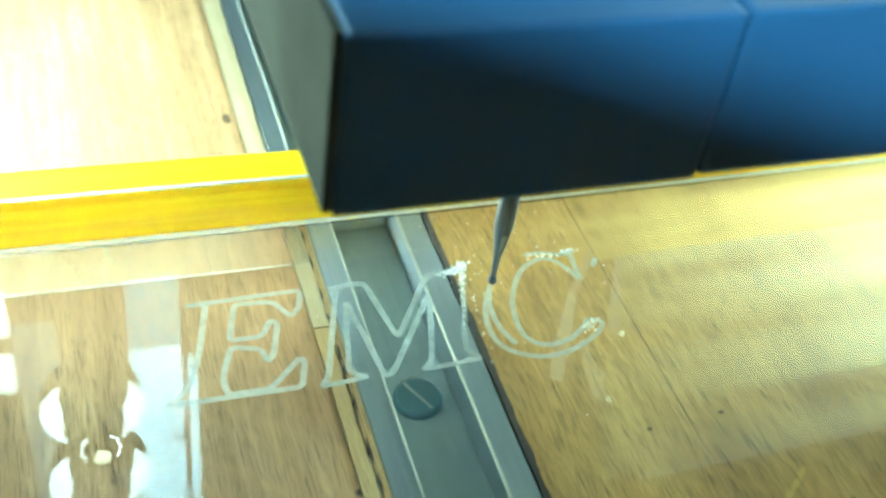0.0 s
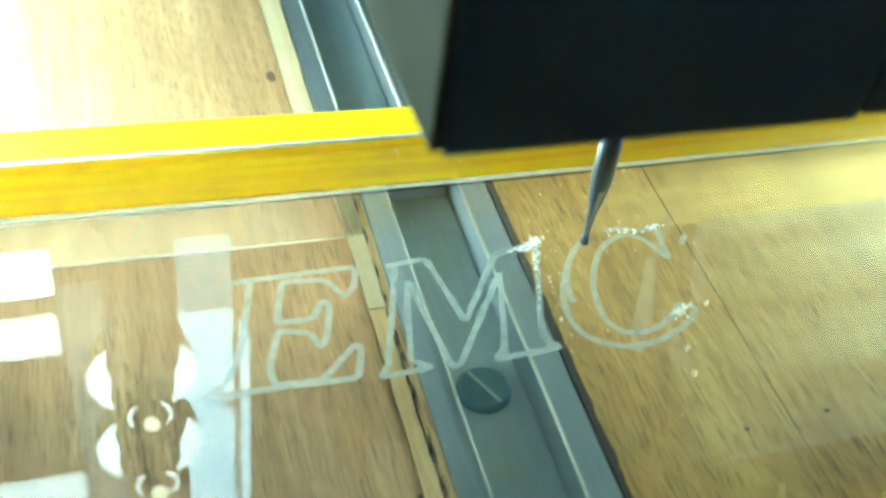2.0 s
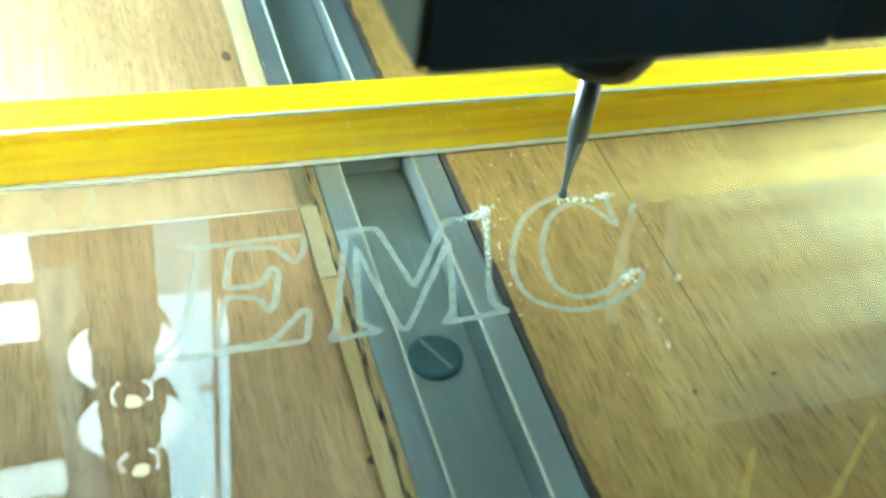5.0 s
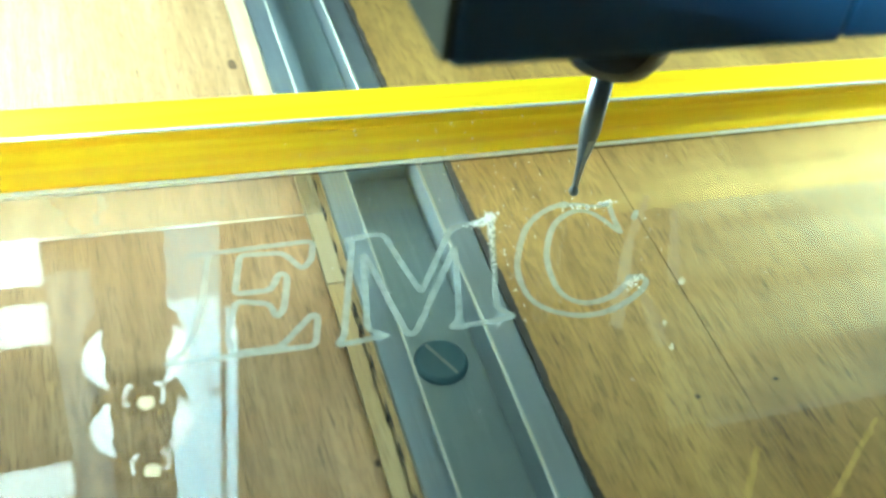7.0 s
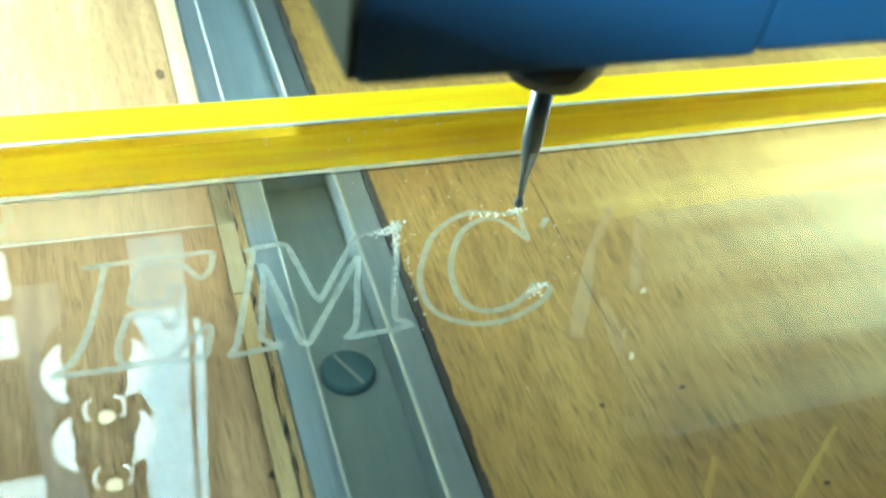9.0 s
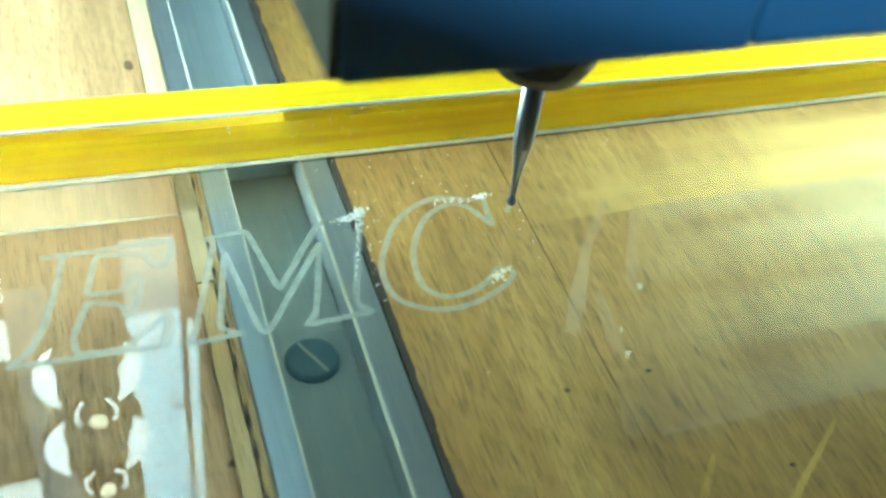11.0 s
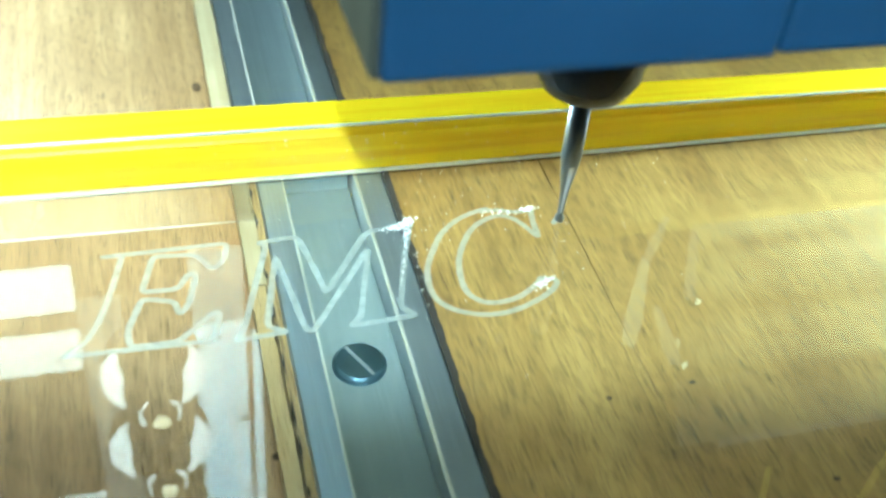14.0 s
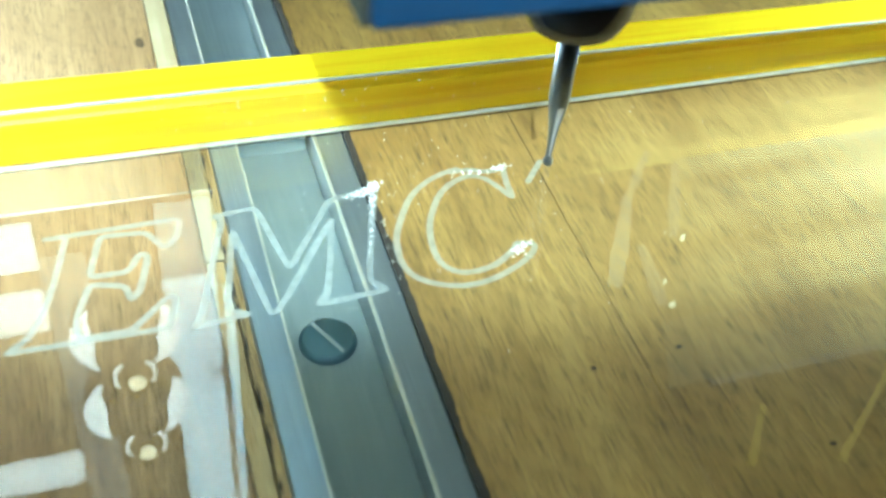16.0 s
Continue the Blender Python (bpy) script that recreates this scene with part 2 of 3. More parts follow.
def light_wash(name, colour, x0, x1, most):
    """Pale layer painted as light on the bed, fading to clear along x."""
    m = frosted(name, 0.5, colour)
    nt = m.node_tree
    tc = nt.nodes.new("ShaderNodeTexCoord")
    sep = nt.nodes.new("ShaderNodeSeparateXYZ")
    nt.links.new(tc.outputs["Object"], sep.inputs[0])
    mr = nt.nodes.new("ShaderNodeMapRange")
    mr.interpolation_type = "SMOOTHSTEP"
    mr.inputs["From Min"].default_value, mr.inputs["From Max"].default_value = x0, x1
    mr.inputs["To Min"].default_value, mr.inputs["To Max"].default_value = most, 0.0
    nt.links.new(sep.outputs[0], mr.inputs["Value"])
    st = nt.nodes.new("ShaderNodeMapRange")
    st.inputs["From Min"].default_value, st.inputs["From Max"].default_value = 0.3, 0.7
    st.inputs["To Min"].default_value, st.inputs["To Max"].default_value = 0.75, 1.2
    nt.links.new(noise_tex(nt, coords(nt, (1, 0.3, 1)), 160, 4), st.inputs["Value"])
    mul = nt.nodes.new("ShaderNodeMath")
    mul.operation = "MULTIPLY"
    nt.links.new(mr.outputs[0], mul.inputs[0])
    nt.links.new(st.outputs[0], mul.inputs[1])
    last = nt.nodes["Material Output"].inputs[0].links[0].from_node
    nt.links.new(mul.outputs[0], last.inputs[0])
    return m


# painted light: the bright zone between the bar and its edge line
LIGHT_WASH = light_wash("light_wash_band", (0.97, 0.92, 0.66), -0.06, 0.014, 0.45)
WASH_RIM = light_wash("light_wash_rim", (0.98, 0.97, 0.88), -0.01, 0.014, 1.0)

# ---- mesh helpers ----


def finish(bm, name, material, smooth=False):
    bmesh.ops.recalc_face_normals(bm, faces=bm.faces)
    me = bpy.data.meshes.new(name)
    bm.to_mesh(me)
    bm.free()
    if smooth:
        me.polygons.foreach_set("use_smooth", [True] * len(me.polygons))
    me.materials.append(material)
    return me


def part(name, bm, material, parent, label="", smooth=False):
    ob = new(name, finish(bm, name, material, smooth))
    ob.parent = parent
    if label:
        tagged(ob, label)
    return ob


def thing(name, bm, material, label, category, group="", kind="", smooth=False):
    return tagged(new(name, finish(bm, name, material, smooth)), label, category, group, kind)


def empty(name, label, category, group="", kind=""):
    return tagged(new(name), label, category, group, kind)


def box(x0, x1, y0, y1, z0, z1, bevel=0.0, bm=None):
    bm = bm or bmesh.new()
    r = bmesh.ops.create_cube(bm, size=1)
    for v in r["verts"]:
        v.co = Vector(((x0 + x1) / 2 + v.co.x * (x1 - x0), (y0 + y1) / 2 + v.co.y * (y1 - y0), (z0 + z1) / 2 + v.co.z * (z1 - z0)))
    if bevel:
        es = {e for v in r["verts"] for e in v.link_edges}
        bmesh.ops.bevel(bm, geom=list(es), offset=bevel, segments=2, affect="EDGES", profile=0.6)
    return bm


def lathe(profile, n=32, at=(0, 0, 0), bm=None):
    """A turned body from (radius, height) pairs."""
    bm = bm or bmesh.new()
    rings = []
    for r, z in profile:
        rings.append([bm.verts.new((at[0] + r * math.cos(2 * math.pi * i / n), at[1] + r * math.sin(2 * math.pi * i / n), at[2] + z)) for i in range(n)])
    for a, b in zip(rings, rings[1:]):
        for i in range(n):
            bm.faces.new((a[i], a[(i + 1) % n], b[(i + 1) % n], b[i]))
    bm.faces.new(rings[0])
    bm.faces.new(rings[-1])
    return bm


def extrude_y(profile, y0, y1):
    """A closed (x, z) outline drawn out along y."""
    bm = bmesh.new()
    a = [bm.verts.new((x, y0, z)) for x, z in profile]
    b = [bm.verts.new((x, y1, z)) for x, z in profile]
    n = len(profile)
    for i in range(n):
        bm.faces.new((a[i], a[(i + 1) % n], b[(i + 1) % n], b[i]))
    bm.faces.new(a)
    bm.faces.new(b[::-1])
    return bm


# ---- setting: the machine bed ----
SHEET = 0.0212            # top of the acrylic above the bed
BED_Z = -0.022
TRACK_L, TRACK_R = 0.0096, 0.0323
SLOT_L, SLOT_R = 0.0143, 0.0271


def lean(bm):
    """The track runs two thirds of a degree off square to the sheet."""
    for v in bm.verts:
        v.co.x += 0.012 * v.co.y
    return bm



bed_left = thing("bed", lean(box(-0.5, 0.0052, -0.35, 0.6, BED_Z, 0.0, 0.0004)), WOOD_PALE,
                 "tan plywood machine bed with fine grain beside the metal track", "machine bed", kind="structure")
bed_mid = thing("bed", lean(box(0.0333, 0.0623, -0.35, 0.6, BED_Z, 0.0, 0.0002)), WOOD,
                "brown plywood machine bed with dark pores beside the metal track", "machine bed", kind="structure")
bed_right = thing("bed", lean(box(0.06237, 0.6, -0.35, 0.6, BED_Z, 0.0, 0.0002)), WOOD,
                  "brown plywood machine bed board with dark pores", "machine bed", kind="structure")


def knot(owner, x, y, r, stretch):
    """A small dark knot let into a board."""
    bm = bmesh.new()
    n = 14
    ring = [bm.verts.new((x + r * (1 + 0.3 * noise.noise((i, x * 900, 1))) * math.cos(6.283 * i / n),
                          y + r * stretch * (1 + 0.3 * noise.noise((i, y * 900, 5))) * math.sin(6.283 * i / n), 0.00006)) for i in range(n)]
    mid = bm.verts.new((x, y, 0.0001))
    for i in range(n):
        bm.faces.new((ring[i], ring[(i + 1) % n], mid))
    part("knot", bm, KNOT, owner, "dark knot")


KNOT = wood("knot_wood", (0.22, 0.14, 0.055), (0.1, 0.062, 0.024), (0.03, 0.018, 0.008), 0.5)
knot(bed_left, 0.0053, -0.0113, 0.0011, 0.7)
knot(bed_mid, 0.0546, -0.0104, 0.0005, 0.9)
knot(bed_right, 0.0684, -0.0099, 0.0006, 0.6)
knot(bed_left, 0.0040, 0.1002, 0.0009, 2.2)
knot(bed_right, 0.0812, -0.0310, 0.0006, 0.6)
under = thing("bed_base", box(-0.5, 0.6, -0.35, 0.6, BED_Z - 0.02, BED_Z - 0.0005), GAP, "dark base board under the bed", "base board", kind="structure")



def ragged(x0, x1, y0, y1, z0, z1, left, right, seed):
    """A strip with worn long edges."""
    bm = bmesh.new()
    n = int((y1 - y0) / 0.0006)
    rows = []
    for i in range(n + 1):
        y = y0 + (y1 - y0) * i / n
        a = x0 + left * (noise.noise((y * 260, seed, 0)) + 0.5 * noise.noise((y * 1100, seed, 2)))
        b = x1 + right * (noise.noise((y * 220, seed, 7)) + 0.6 * noise.noise((y * 1300, seed, 9)))
        rows.append([bm.verts.new(c) for c in ((a, y, z0), (b, y, z0), (b, y, z1), (a, y, z1))])
    for p, q in zip(rows, rows[1:]):
        for i in range(4):
            bm.faces.new((p[i], p[(i + 1) % 4], q[(i + 1) % 4], q[i]))
    bm.faces.new(rows[0][::-1])
    bm.faces.new(rows[-1])
    return bm


# the filler is whole behind the bar and narrow and worn in front of it
for x1, y0, y1, seed, m, text in ((0.0078, -0.1, 0.0225, 1.3, FILLER_DULL, "narrow dull wooden filler strip with a worn edge along the track"),
                                  (0.0081, 0.0228, 0.0560, 4.1, FILLER, "pale wooden filler strip with a worn edge along the track"),
                                  (0.0093, 0.0563, 0.3, 6.2, FILLER, "wide pale wooden filler strip along the track")):
    thing("filler_strip", lean(ragged(0.0053, x1, y0, y1, -0.006, 0.0003, 0.0001, 0.0003, seed)), m, text, "strip", "filler strips")
thing("veneer_edge", lean(ragged(0.0081, 0.0095, -0.1, 0.0562, -0.006, 0.0001, 0.00035, 0.0001, 8.8)), PLY_EDGE,
      "cracked yellow plywood edge beside the track", "strip")
thing("strip_bed", lean(box(0.0053, 0.0095, -0.12, 0.3, -0.008, -0.0022)), PLY_EDGE, "rough brown rebate beside the track", "rebate", kind="structure")

# shade in the gap between track and board, put into a black strip
thing("gap_shade", lean(ragged(0.0324, 0.0336, -0.1, 0.2, -0.006, 0.0001, 0.0001, 0.00035, 15.5)), GAP_SHADE,
      "dark ragged strip painted as the shadowed gap along the track", "board edge")

# splits along the worn edge
crack_rng = random.Random(11)
y = -0.06
while y < 0.062:
    length = crack_rng.uniform(0.002, 0.006)
    bm = bmesh.new()
    n = 12
    ring = []
    for i in range(2 * n):
        k = i if i <= n else 2 * n - i
        side = 1 if i <= n else -1
        w = 0.00021 * math.sin(math.pi * k / n) * (1 + 0.6 * noise.noise((y * 500, k * 0.9, side)))
        ring.append(bm.verts.new((0.00835 + 0.0002 * noise.noise((y * 300 + k * 0.3, 1, 1)) + side * w, y + length * k / n, 0.00034)))
    bm.faces.new(ring)
    low = [bm.verts.new((v.co.x, v.co.y, -0.004)) for v in ring]
    for i in range(2 * n):
        bm.faces.new((ring[i], ring[(i + 1) % (2 * n)], low[(i + 1) % (2 * n)], low[i]))
    thing("split", lean(bm), GAP, "dark split in the worn wooden edge", "split", "splits along the track")
    y += length + crack_rng.uniform(0.0005, 0.005)

# T-slot track
track = empty("t_track", "grey aluminium T-slot track let into the plywood bed", "track")
lip, cav, floor_z = 0.0022, 0.0002, -0.0065
part("track_body", lean(extrude_y([
    (TRACK_L + 0.0003, 0), (SLOT_L - 0.0002, 0), (SLOT_L, -0.0002), (SLOT_L, -lip), (SLOT_L - cav, -lip), (SLOT_L - cav, floor_z), (SLOT_R + cav, floor_z),
    (SLOT_R + cav, -lip), (SLOT_R, -lip), (SLOT_R, -0.0002), (SLOT_R + 0.0002, 0), (TRACK_R - 0.0003, 0), (TRACK_R, -0.0003), (TRACK_R, floor_z - 0.0016), (TRACK_L, floor_z - 0.0016), (TRACK_L, -0.0003)],
    -0.34, 0.59)), ALU, track)
part("track_floor", lean(box(SLOT_L - cav + 0.0001, SLOT_R + cav - 0.0001, -0.34, 0.59, floor_z + 0.00005, floor_z + 0.0003)), ALU_FLOOR, track, "dull grey track floor")

# highlights along the slot's edges, painted as pale strips
part("edge_highlight", lean(box(SLOT_R - 0.0001, SLOT_R + 0.0005, -0.339, 0.589, 0.0001, 0.0003, 0.0001)), EDGE_HIGHLIGHT, track, "pale strip painted as the highlight on the slot's edge")
part("edge_highlight", lean(box(SLOT_L - 0.0003, SLOT_L + 0.0001, -0.339, 0.589, 0.0001, 0.0003, 0.0001)), EDGE_HIGHLIGHT, track, "pale strip painted as the highlight on the slot's edge")

# slotted screw in the track
SX, SY = 0.0208, 0.0088
screw = empty("slotted_screw", "round slotted zinc screw in the track floor", "screw")
screw.location = (SX, SY, floor_z + 0.0003)
bm = lathe([(0.0043, 0.0), (0.0043, 0.0005), (0.0040, 0.0009), (0.0037, 0.0011)], 40)
part("screw_head", bm, SCREW, screw, smooth=False)
# the slot's glint is put into its paler colour
bm = box(-0.0036, 0.0036, -0.00028, 0.00028, 0.0009, 0.00116)
bmesh.ops.rotate(bm, verts=bm.verts, cent=(0, 0, 0), matrix=Matrix.Rotation(radians(-63), 3, "Z"))
part("slot", bm, SLOT_GLINT, screw, "screwdriver slot with its glint painted pale")

# ---- yellow bar behind the sheet ----


def askew(bm):
    """The back edge runs a degree off square."""
    for v in bm.verts:
        if v.co.y > 0.035:
            v.co.y += 0.0013 - 0.02 * v.co.x
    return bm


bar = empty("yellow_bar", "bright yellow plastic bar behind the clear sheet", "bar")
def extrude_x(profile, x0, x1, n=40):
    """A closed (y, z) outline drawn out along x."""
    bm = bmesh.new()
    rows = [[bm.verts.new((x0 + (x1 - x0) * i / n, y, z)) for y, z in profile] for i in range(n + 1)]
    k = len(profile)
    for a, b in zip(rows, rows[1:]):
        for i in range(k):
            bm.faces.new((a[i], a[(i + 1) % k], b[(i + 1) % k], b[i]))
    bm.faces.new(rows[0])
    bm.faces.new(rows[-1][::-1])
    return bm


# the front face steps in under the top edge and swells half-way down
swell = [(0.0494 - 0.00045 * math.sin(math.pi * (z - 3) / 13) ** 2, z * 0.001) for z in (3, 5, 7, 8.5, 9.5, 10.5, 12, 14, 16)]
BAR = [(0.0493, 0.0004), *swell, (0.0502, 0.0166), (0.0511, 0.0176), (0.05125, 0.0200), (0.0503, 0.0206), (0.0491, 0.0207), (0.0491, SHEET + 0.0001),
       (0.0493, SHEET + 0.0003), (0.0569, SHEET + 0.0003), (0.0572, SHEET), (0.0572, 0.0004)]
part("bar_body", askew(extrude_x(BAR, -0.35, 0.45)), YELLOW, bar, smooth=False)
# an added block that keeps lamp light from passing through the slot
part("slot_light_stop", box(SLOT_L + 0.0012, SLOT_R + 0.0004, 0.0528, 0.0556, floor_z + 0.0004, 0.0002), ALU_FLOOR, bar, "grey block added in the track slot to stop light under the bar")
part("white_edge_line", askew(box(-0.349, 0.449, 0.0490, 0.0493, SHEET + 0.0001, SHEET + 0.00036)), EDGE_LINE, bar, "thin white line along the bar's top edge")

# ---- acrylic sheet with the engraving ----
sheet = thing("acrylic_sheet", askew(box(-0.2, 0.3, -0.2, 0.0513, -0.0003, SHEET, 0.0003)), ACRYLIC,
              "thick clear acrylic block being engraved on the bed", "acrylic sheet")
sheet.visible_shadow = False
SLANT = 0.235
part("back_edge", askew(box(-0.199, 0.299, 0.0487, 0.0494, SHEET + 0.00005, SHEET + 0.0004, 0.0001)), BACK_EDGE, sheet, "whitish strip along the back edge")
part("back_edge", askew(box(-0.199, 0.299, 0.0480, 0.0489, 0.0004, 0.0008, 0.0001)), BACK_EDGE, sheet, "whitish strip along the back edge")
# contact shadow at the foot of the bar, painted as a dark strip
part("foot_shade", askew(box(-0.199, 0.299, 0.0474, 0.04785, 0.0003, 0.0005)), CONTACT_SHADE, sheet, "thin dark strip painted as contact shadow under the back edge")
# light on the bed by the bar, painted as pale sheets
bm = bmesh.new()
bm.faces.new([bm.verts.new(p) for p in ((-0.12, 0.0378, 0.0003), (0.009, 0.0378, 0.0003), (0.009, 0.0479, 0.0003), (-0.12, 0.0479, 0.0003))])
part("light_wash", askew(bm), LIGHT_WASH, sheet, "pale sheet painted as light on the bed by the bar")
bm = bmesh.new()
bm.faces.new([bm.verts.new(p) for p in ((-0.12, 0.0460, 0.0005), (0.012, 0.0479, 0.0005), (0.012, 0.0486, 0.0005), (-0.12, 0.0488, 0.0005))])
part("foot_light_line", askew(bm), WASH_RIM, sheet, "white strip painted as light at the foot of the bar")
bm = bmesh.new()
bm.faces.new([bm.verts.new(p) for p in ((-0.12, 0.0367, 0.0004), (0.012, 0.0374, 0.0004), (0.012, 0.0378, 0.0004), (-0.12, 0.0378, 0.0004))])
part("wash_edge", askew(bm), WASH_RIM, sheet, "thin pale line painted as the edge of that light")


def slanted(p):
    return Vector(((p[0] + SLANT * p[1]) * 0.001, p[1] * 0.001))


def smooth_line(pts, steps=6):
    out = []
    n = len(pts)
    for i in range(n - 1):
        p0, p1, p2, p3 = pts[max(i - 1, 0)], pts[i], pts[i + 1], pts[min(i + 2, n - 1)]
        for k in range(steps):
            t = k / steps
            out.append(0.5 * ((2 * p1) + (p2 - p0) * t + (2 * p0 - 5 * p1 + 4 * p2 - p3) * t * t + (3 * p1 - p0 - 3 * p2 + p3) * t ** 3))
    out.append(pts[-1])
    return out


def groove(bm, pts, width, z=SHEET):
    """A shallow cut with round ends along the points."""
    rows = []
    n = len(pts)
    dense = []
    for a, b in zip(pts, pts[1:]):
        k = max(1, int((b - a).length / 0.0004))
        dense += [a + (b - a) * (i / k) for i in range(k)]
    dense.append(pts[-1])
    n = len(dense)
    for i, p in enumerate(dense):
        d = dense[min(i + 1, n - 1)] - dense[max(i - 1, 0)]
        d.normalize()
        side = Vector((-d.y, d.x))
        w = width / 2 * (1 + 0.14 * noise.noise((p.x * 900, p.y * 900, 3.1)))
        rows.append([bm.verts.new((p.x + side.x * w * s, p.y + side.y * w * s, z + h)) for s, h in
                     ((-1, 0.00003), (-0.8, 0.00006), (-0.35, 0.00005), (0.35, 0.00005), (0.8, 0.00006), (1, 0.00003))])
    for a, b in zip(rows, rows[1:]):
        for i in range(5):
            bm.faces.new((a[i], a[i + 1], b[i + 1], b[i]))
    for row, sgn in ((rows[0], -1), (rows[-1], 1)):
        c = sum((v.co for v in row), Vector()) / 6
        d = (dense[1] - dense[0]) if sgn < 0 else (dense[-1] - dense[-2])
        d.normalize()
        tip = bm.verts.new((c.x + d.x * sgn * width * 0.45, c.y + d.y * sgn * width * 0.45, z + 0.00002))
        for i in range(5):
            bm.faces.new((row[i], row[i + 1], tip))
    return bm


CUT = 0.00098
E_OUT = [(-20.7, 20.6), (-2.6, 20.9), (-2.7, 17), (-4.1, 15.2), (-5.3, 16.8), (-7, 19), (-13.3, 19.6), (-13.6, 11.9), (-8.5, 11.8), (-7.4, 15),
         (-6.2, 14.3), (-6.5, 7.9), (-7.5, 6.3), (-8.5, 9.2), (-13.3, 10.5), (-14.1, 4.4), (-13.2, 1.1), (-6.8, 1), (-2.5, 6.2), (-1.7, 5.6),
         (-2, 0.4), (-21.7, 0.8)]
E_IN = [(-17.9, 20.3), (-18.1, 9.9), (-19.2, 3.6), (-21.2, 1.2)]
M_A = [(8, 0.4), (0.8, -0.2), (1.9, 1.2), (3.4, 19.6), (1.9, 20.2), (8.1, 20.8), (13.3, 7.4), (18.9, 20.2), (25.8, 21.2), (25.2, 15.3), (24.3, 2.5), (27, 0.5),
       (16.8, 0), (18.6, 1.5), (19.3, 16.3), (12, 0), (10.9, 0), (5, 17), (5.2, 1.9), (8, 0.4)]
C_LEFT = [(29.8, 15.1), (28.5, 9.7), (29.4, 4.1), (32.4, 0.7), (37.4, -1.2), (42.3, -0.7), (47.1, 1.8), (48.6, 4.2), (46.2, 5.2)]
C_TOP = [(37.6, 22.3), (40.5, 22.3), (43.5, 21.4), (46.1, 21.6)]
C_IN = [(44.8, 17.6), (42.6, 20.1), (39.7, 20.8), (36, 18.3), (33.8, 12.8), (33.6, 8), (34.7, 3.6), (37.8, 1.2), (42.1, 1.6), (45.1, 3.7), (46.2, 5.2)]
C_SERIF = [(46.1, 21.6), (46.3, 18), (46.9, 14.4), (44.8, 17.6)]


def rounded(pts, r=0.0011):
    """The line with its corners turned as the round cutter turns them."""
    out = [pts[0]]
    for a, p, b in zip(pts, pts[1:], pts[2:]):
        u, w = a - p, b - p
        ru, rw = min(r, u.length * 0.45), min(r, w.length * 0.45)
        e, f = p + u.normalized() * ru, p + w.normalized() * rw
        for k in range(7):
            t = k / 6
            out.append(e * (1 - t) ** 2 + p * 2 * t * (1 - t) + f * t * t)
    return out + [pts[-1]]


def letter(lines):
    bm = bmesh.new()
    for pts, soft in lines:
        pts = [slanted(p) for p in pts]
        groove(bm, smooth_line(pts) if soft else rounded(pts), CUT)
    return bm


part("engraved_letter", letter([(E_OUT, 0), (E_IN, 1)]), ENGRAVED, sheet, "frosted outline of a slanted serif letter E")
part("engraved_letter", letter([(M_A, 0)]), ENGRAVED, sheet, "frosted outline of a slanted serif letter M")
part("engraved_letter", letter([(C_LEFT, 1), (C_TOP, 1), (C_IN, 1), (C_SERIF, 0)]), ENGRAVED, sheet, "frosted outline of a slanted serif letter C")

# the arc that the cutter is drawing: it turns out of the finished groove behind the tool
ARC_C, ARC_R = Vector((0.0462, 0.0088)), 0.01425
arc_cut = empty("engraved_arc", "frosted arc of the letter C being cut", "engraving")
arc_cut.location = (ARC_C.x, ARC_C.y, 0)
bm = bmesh.new()
groove(bm, [Vector((math.cos(radians(a)), math.sin(radians(a)))) * ARC_R for a in range(98, 158, 4)], CUT, SHEET + 0.00003)
part("groove", bm, ENGRAVED, arc_cut)

# ---- swarf ----


def shards(bm, spots, rng):
    """Curled slivers heaped about the spots: (x, y, spread along, spread across, turn, count, size), in millimetres."""
    for x, y, a, b, turn, count, size in spots:
        c, q = math.cos(radians(turn)), math.sin(radians(turn))
        for _ in range(count):
            u, w = rng.gauss(0, a / 2), rng.gauss(0, b / 2)
            px, py = (x + u * c - w * q) * 0.001, (y + u * q + w * c) * 0.001
            r = size * 0.001 * rng.uniform(0.4, 1.3)
            t0, lift = rng.uniform(0, 6.28), rng.uniform(0.1, 0.5)
            ring = []
            for i in range(5):
                t = t0 + i * 1.257
                k = r * rng.uniform(0.35, 1.0)
                ring.append(bm.verts.new((px + k * math.cos(t), py + k * math.sin(t), SHEET + 0.0001 + abs(k * math.sin(t - t0)) * lift)))
            top = bm.verts.new((px, py, SHEET + 0.0002 + r * rng.uniform(0.3, 0.9)))
            for i in range(5):
                bm.faces.new((ring[i], ring[(i + 1) % 5], top))
            bm.faces.new(ring[::-1])
    return bm


rng = random.Random(4)
thing("swarf_heap", shards(bmesh.new(), [(28.6, 20.7, 3.2, 0.9, 17, 95, 0.24), (30.6, 21.6, 1.4, 0.8, 30, 70, 0.26), (29.6, 18.4, 0.5, 3.4, -17, 70, 0.22), (27.9, 12.5, 0.3, 7, -17, 26, 0.2)], rng), SWARF,
      "fluffy white plastic swarf at the top of the letter M", "swarf", kind="stuff")
thing("swarf_heap", shards(bmesh.new(), [(50.6, 21.7, 1.3, 0.7, 10, 70, 0.26), (47.4, 3.9, 1.9, 0.8, 32, 70, 0.22), (46, 21.4, 4, 0.7, -4, 18, 0.28)], rng), SWARF,
      "white plastic swarf on the letter C", "swarf", kind="stuff")
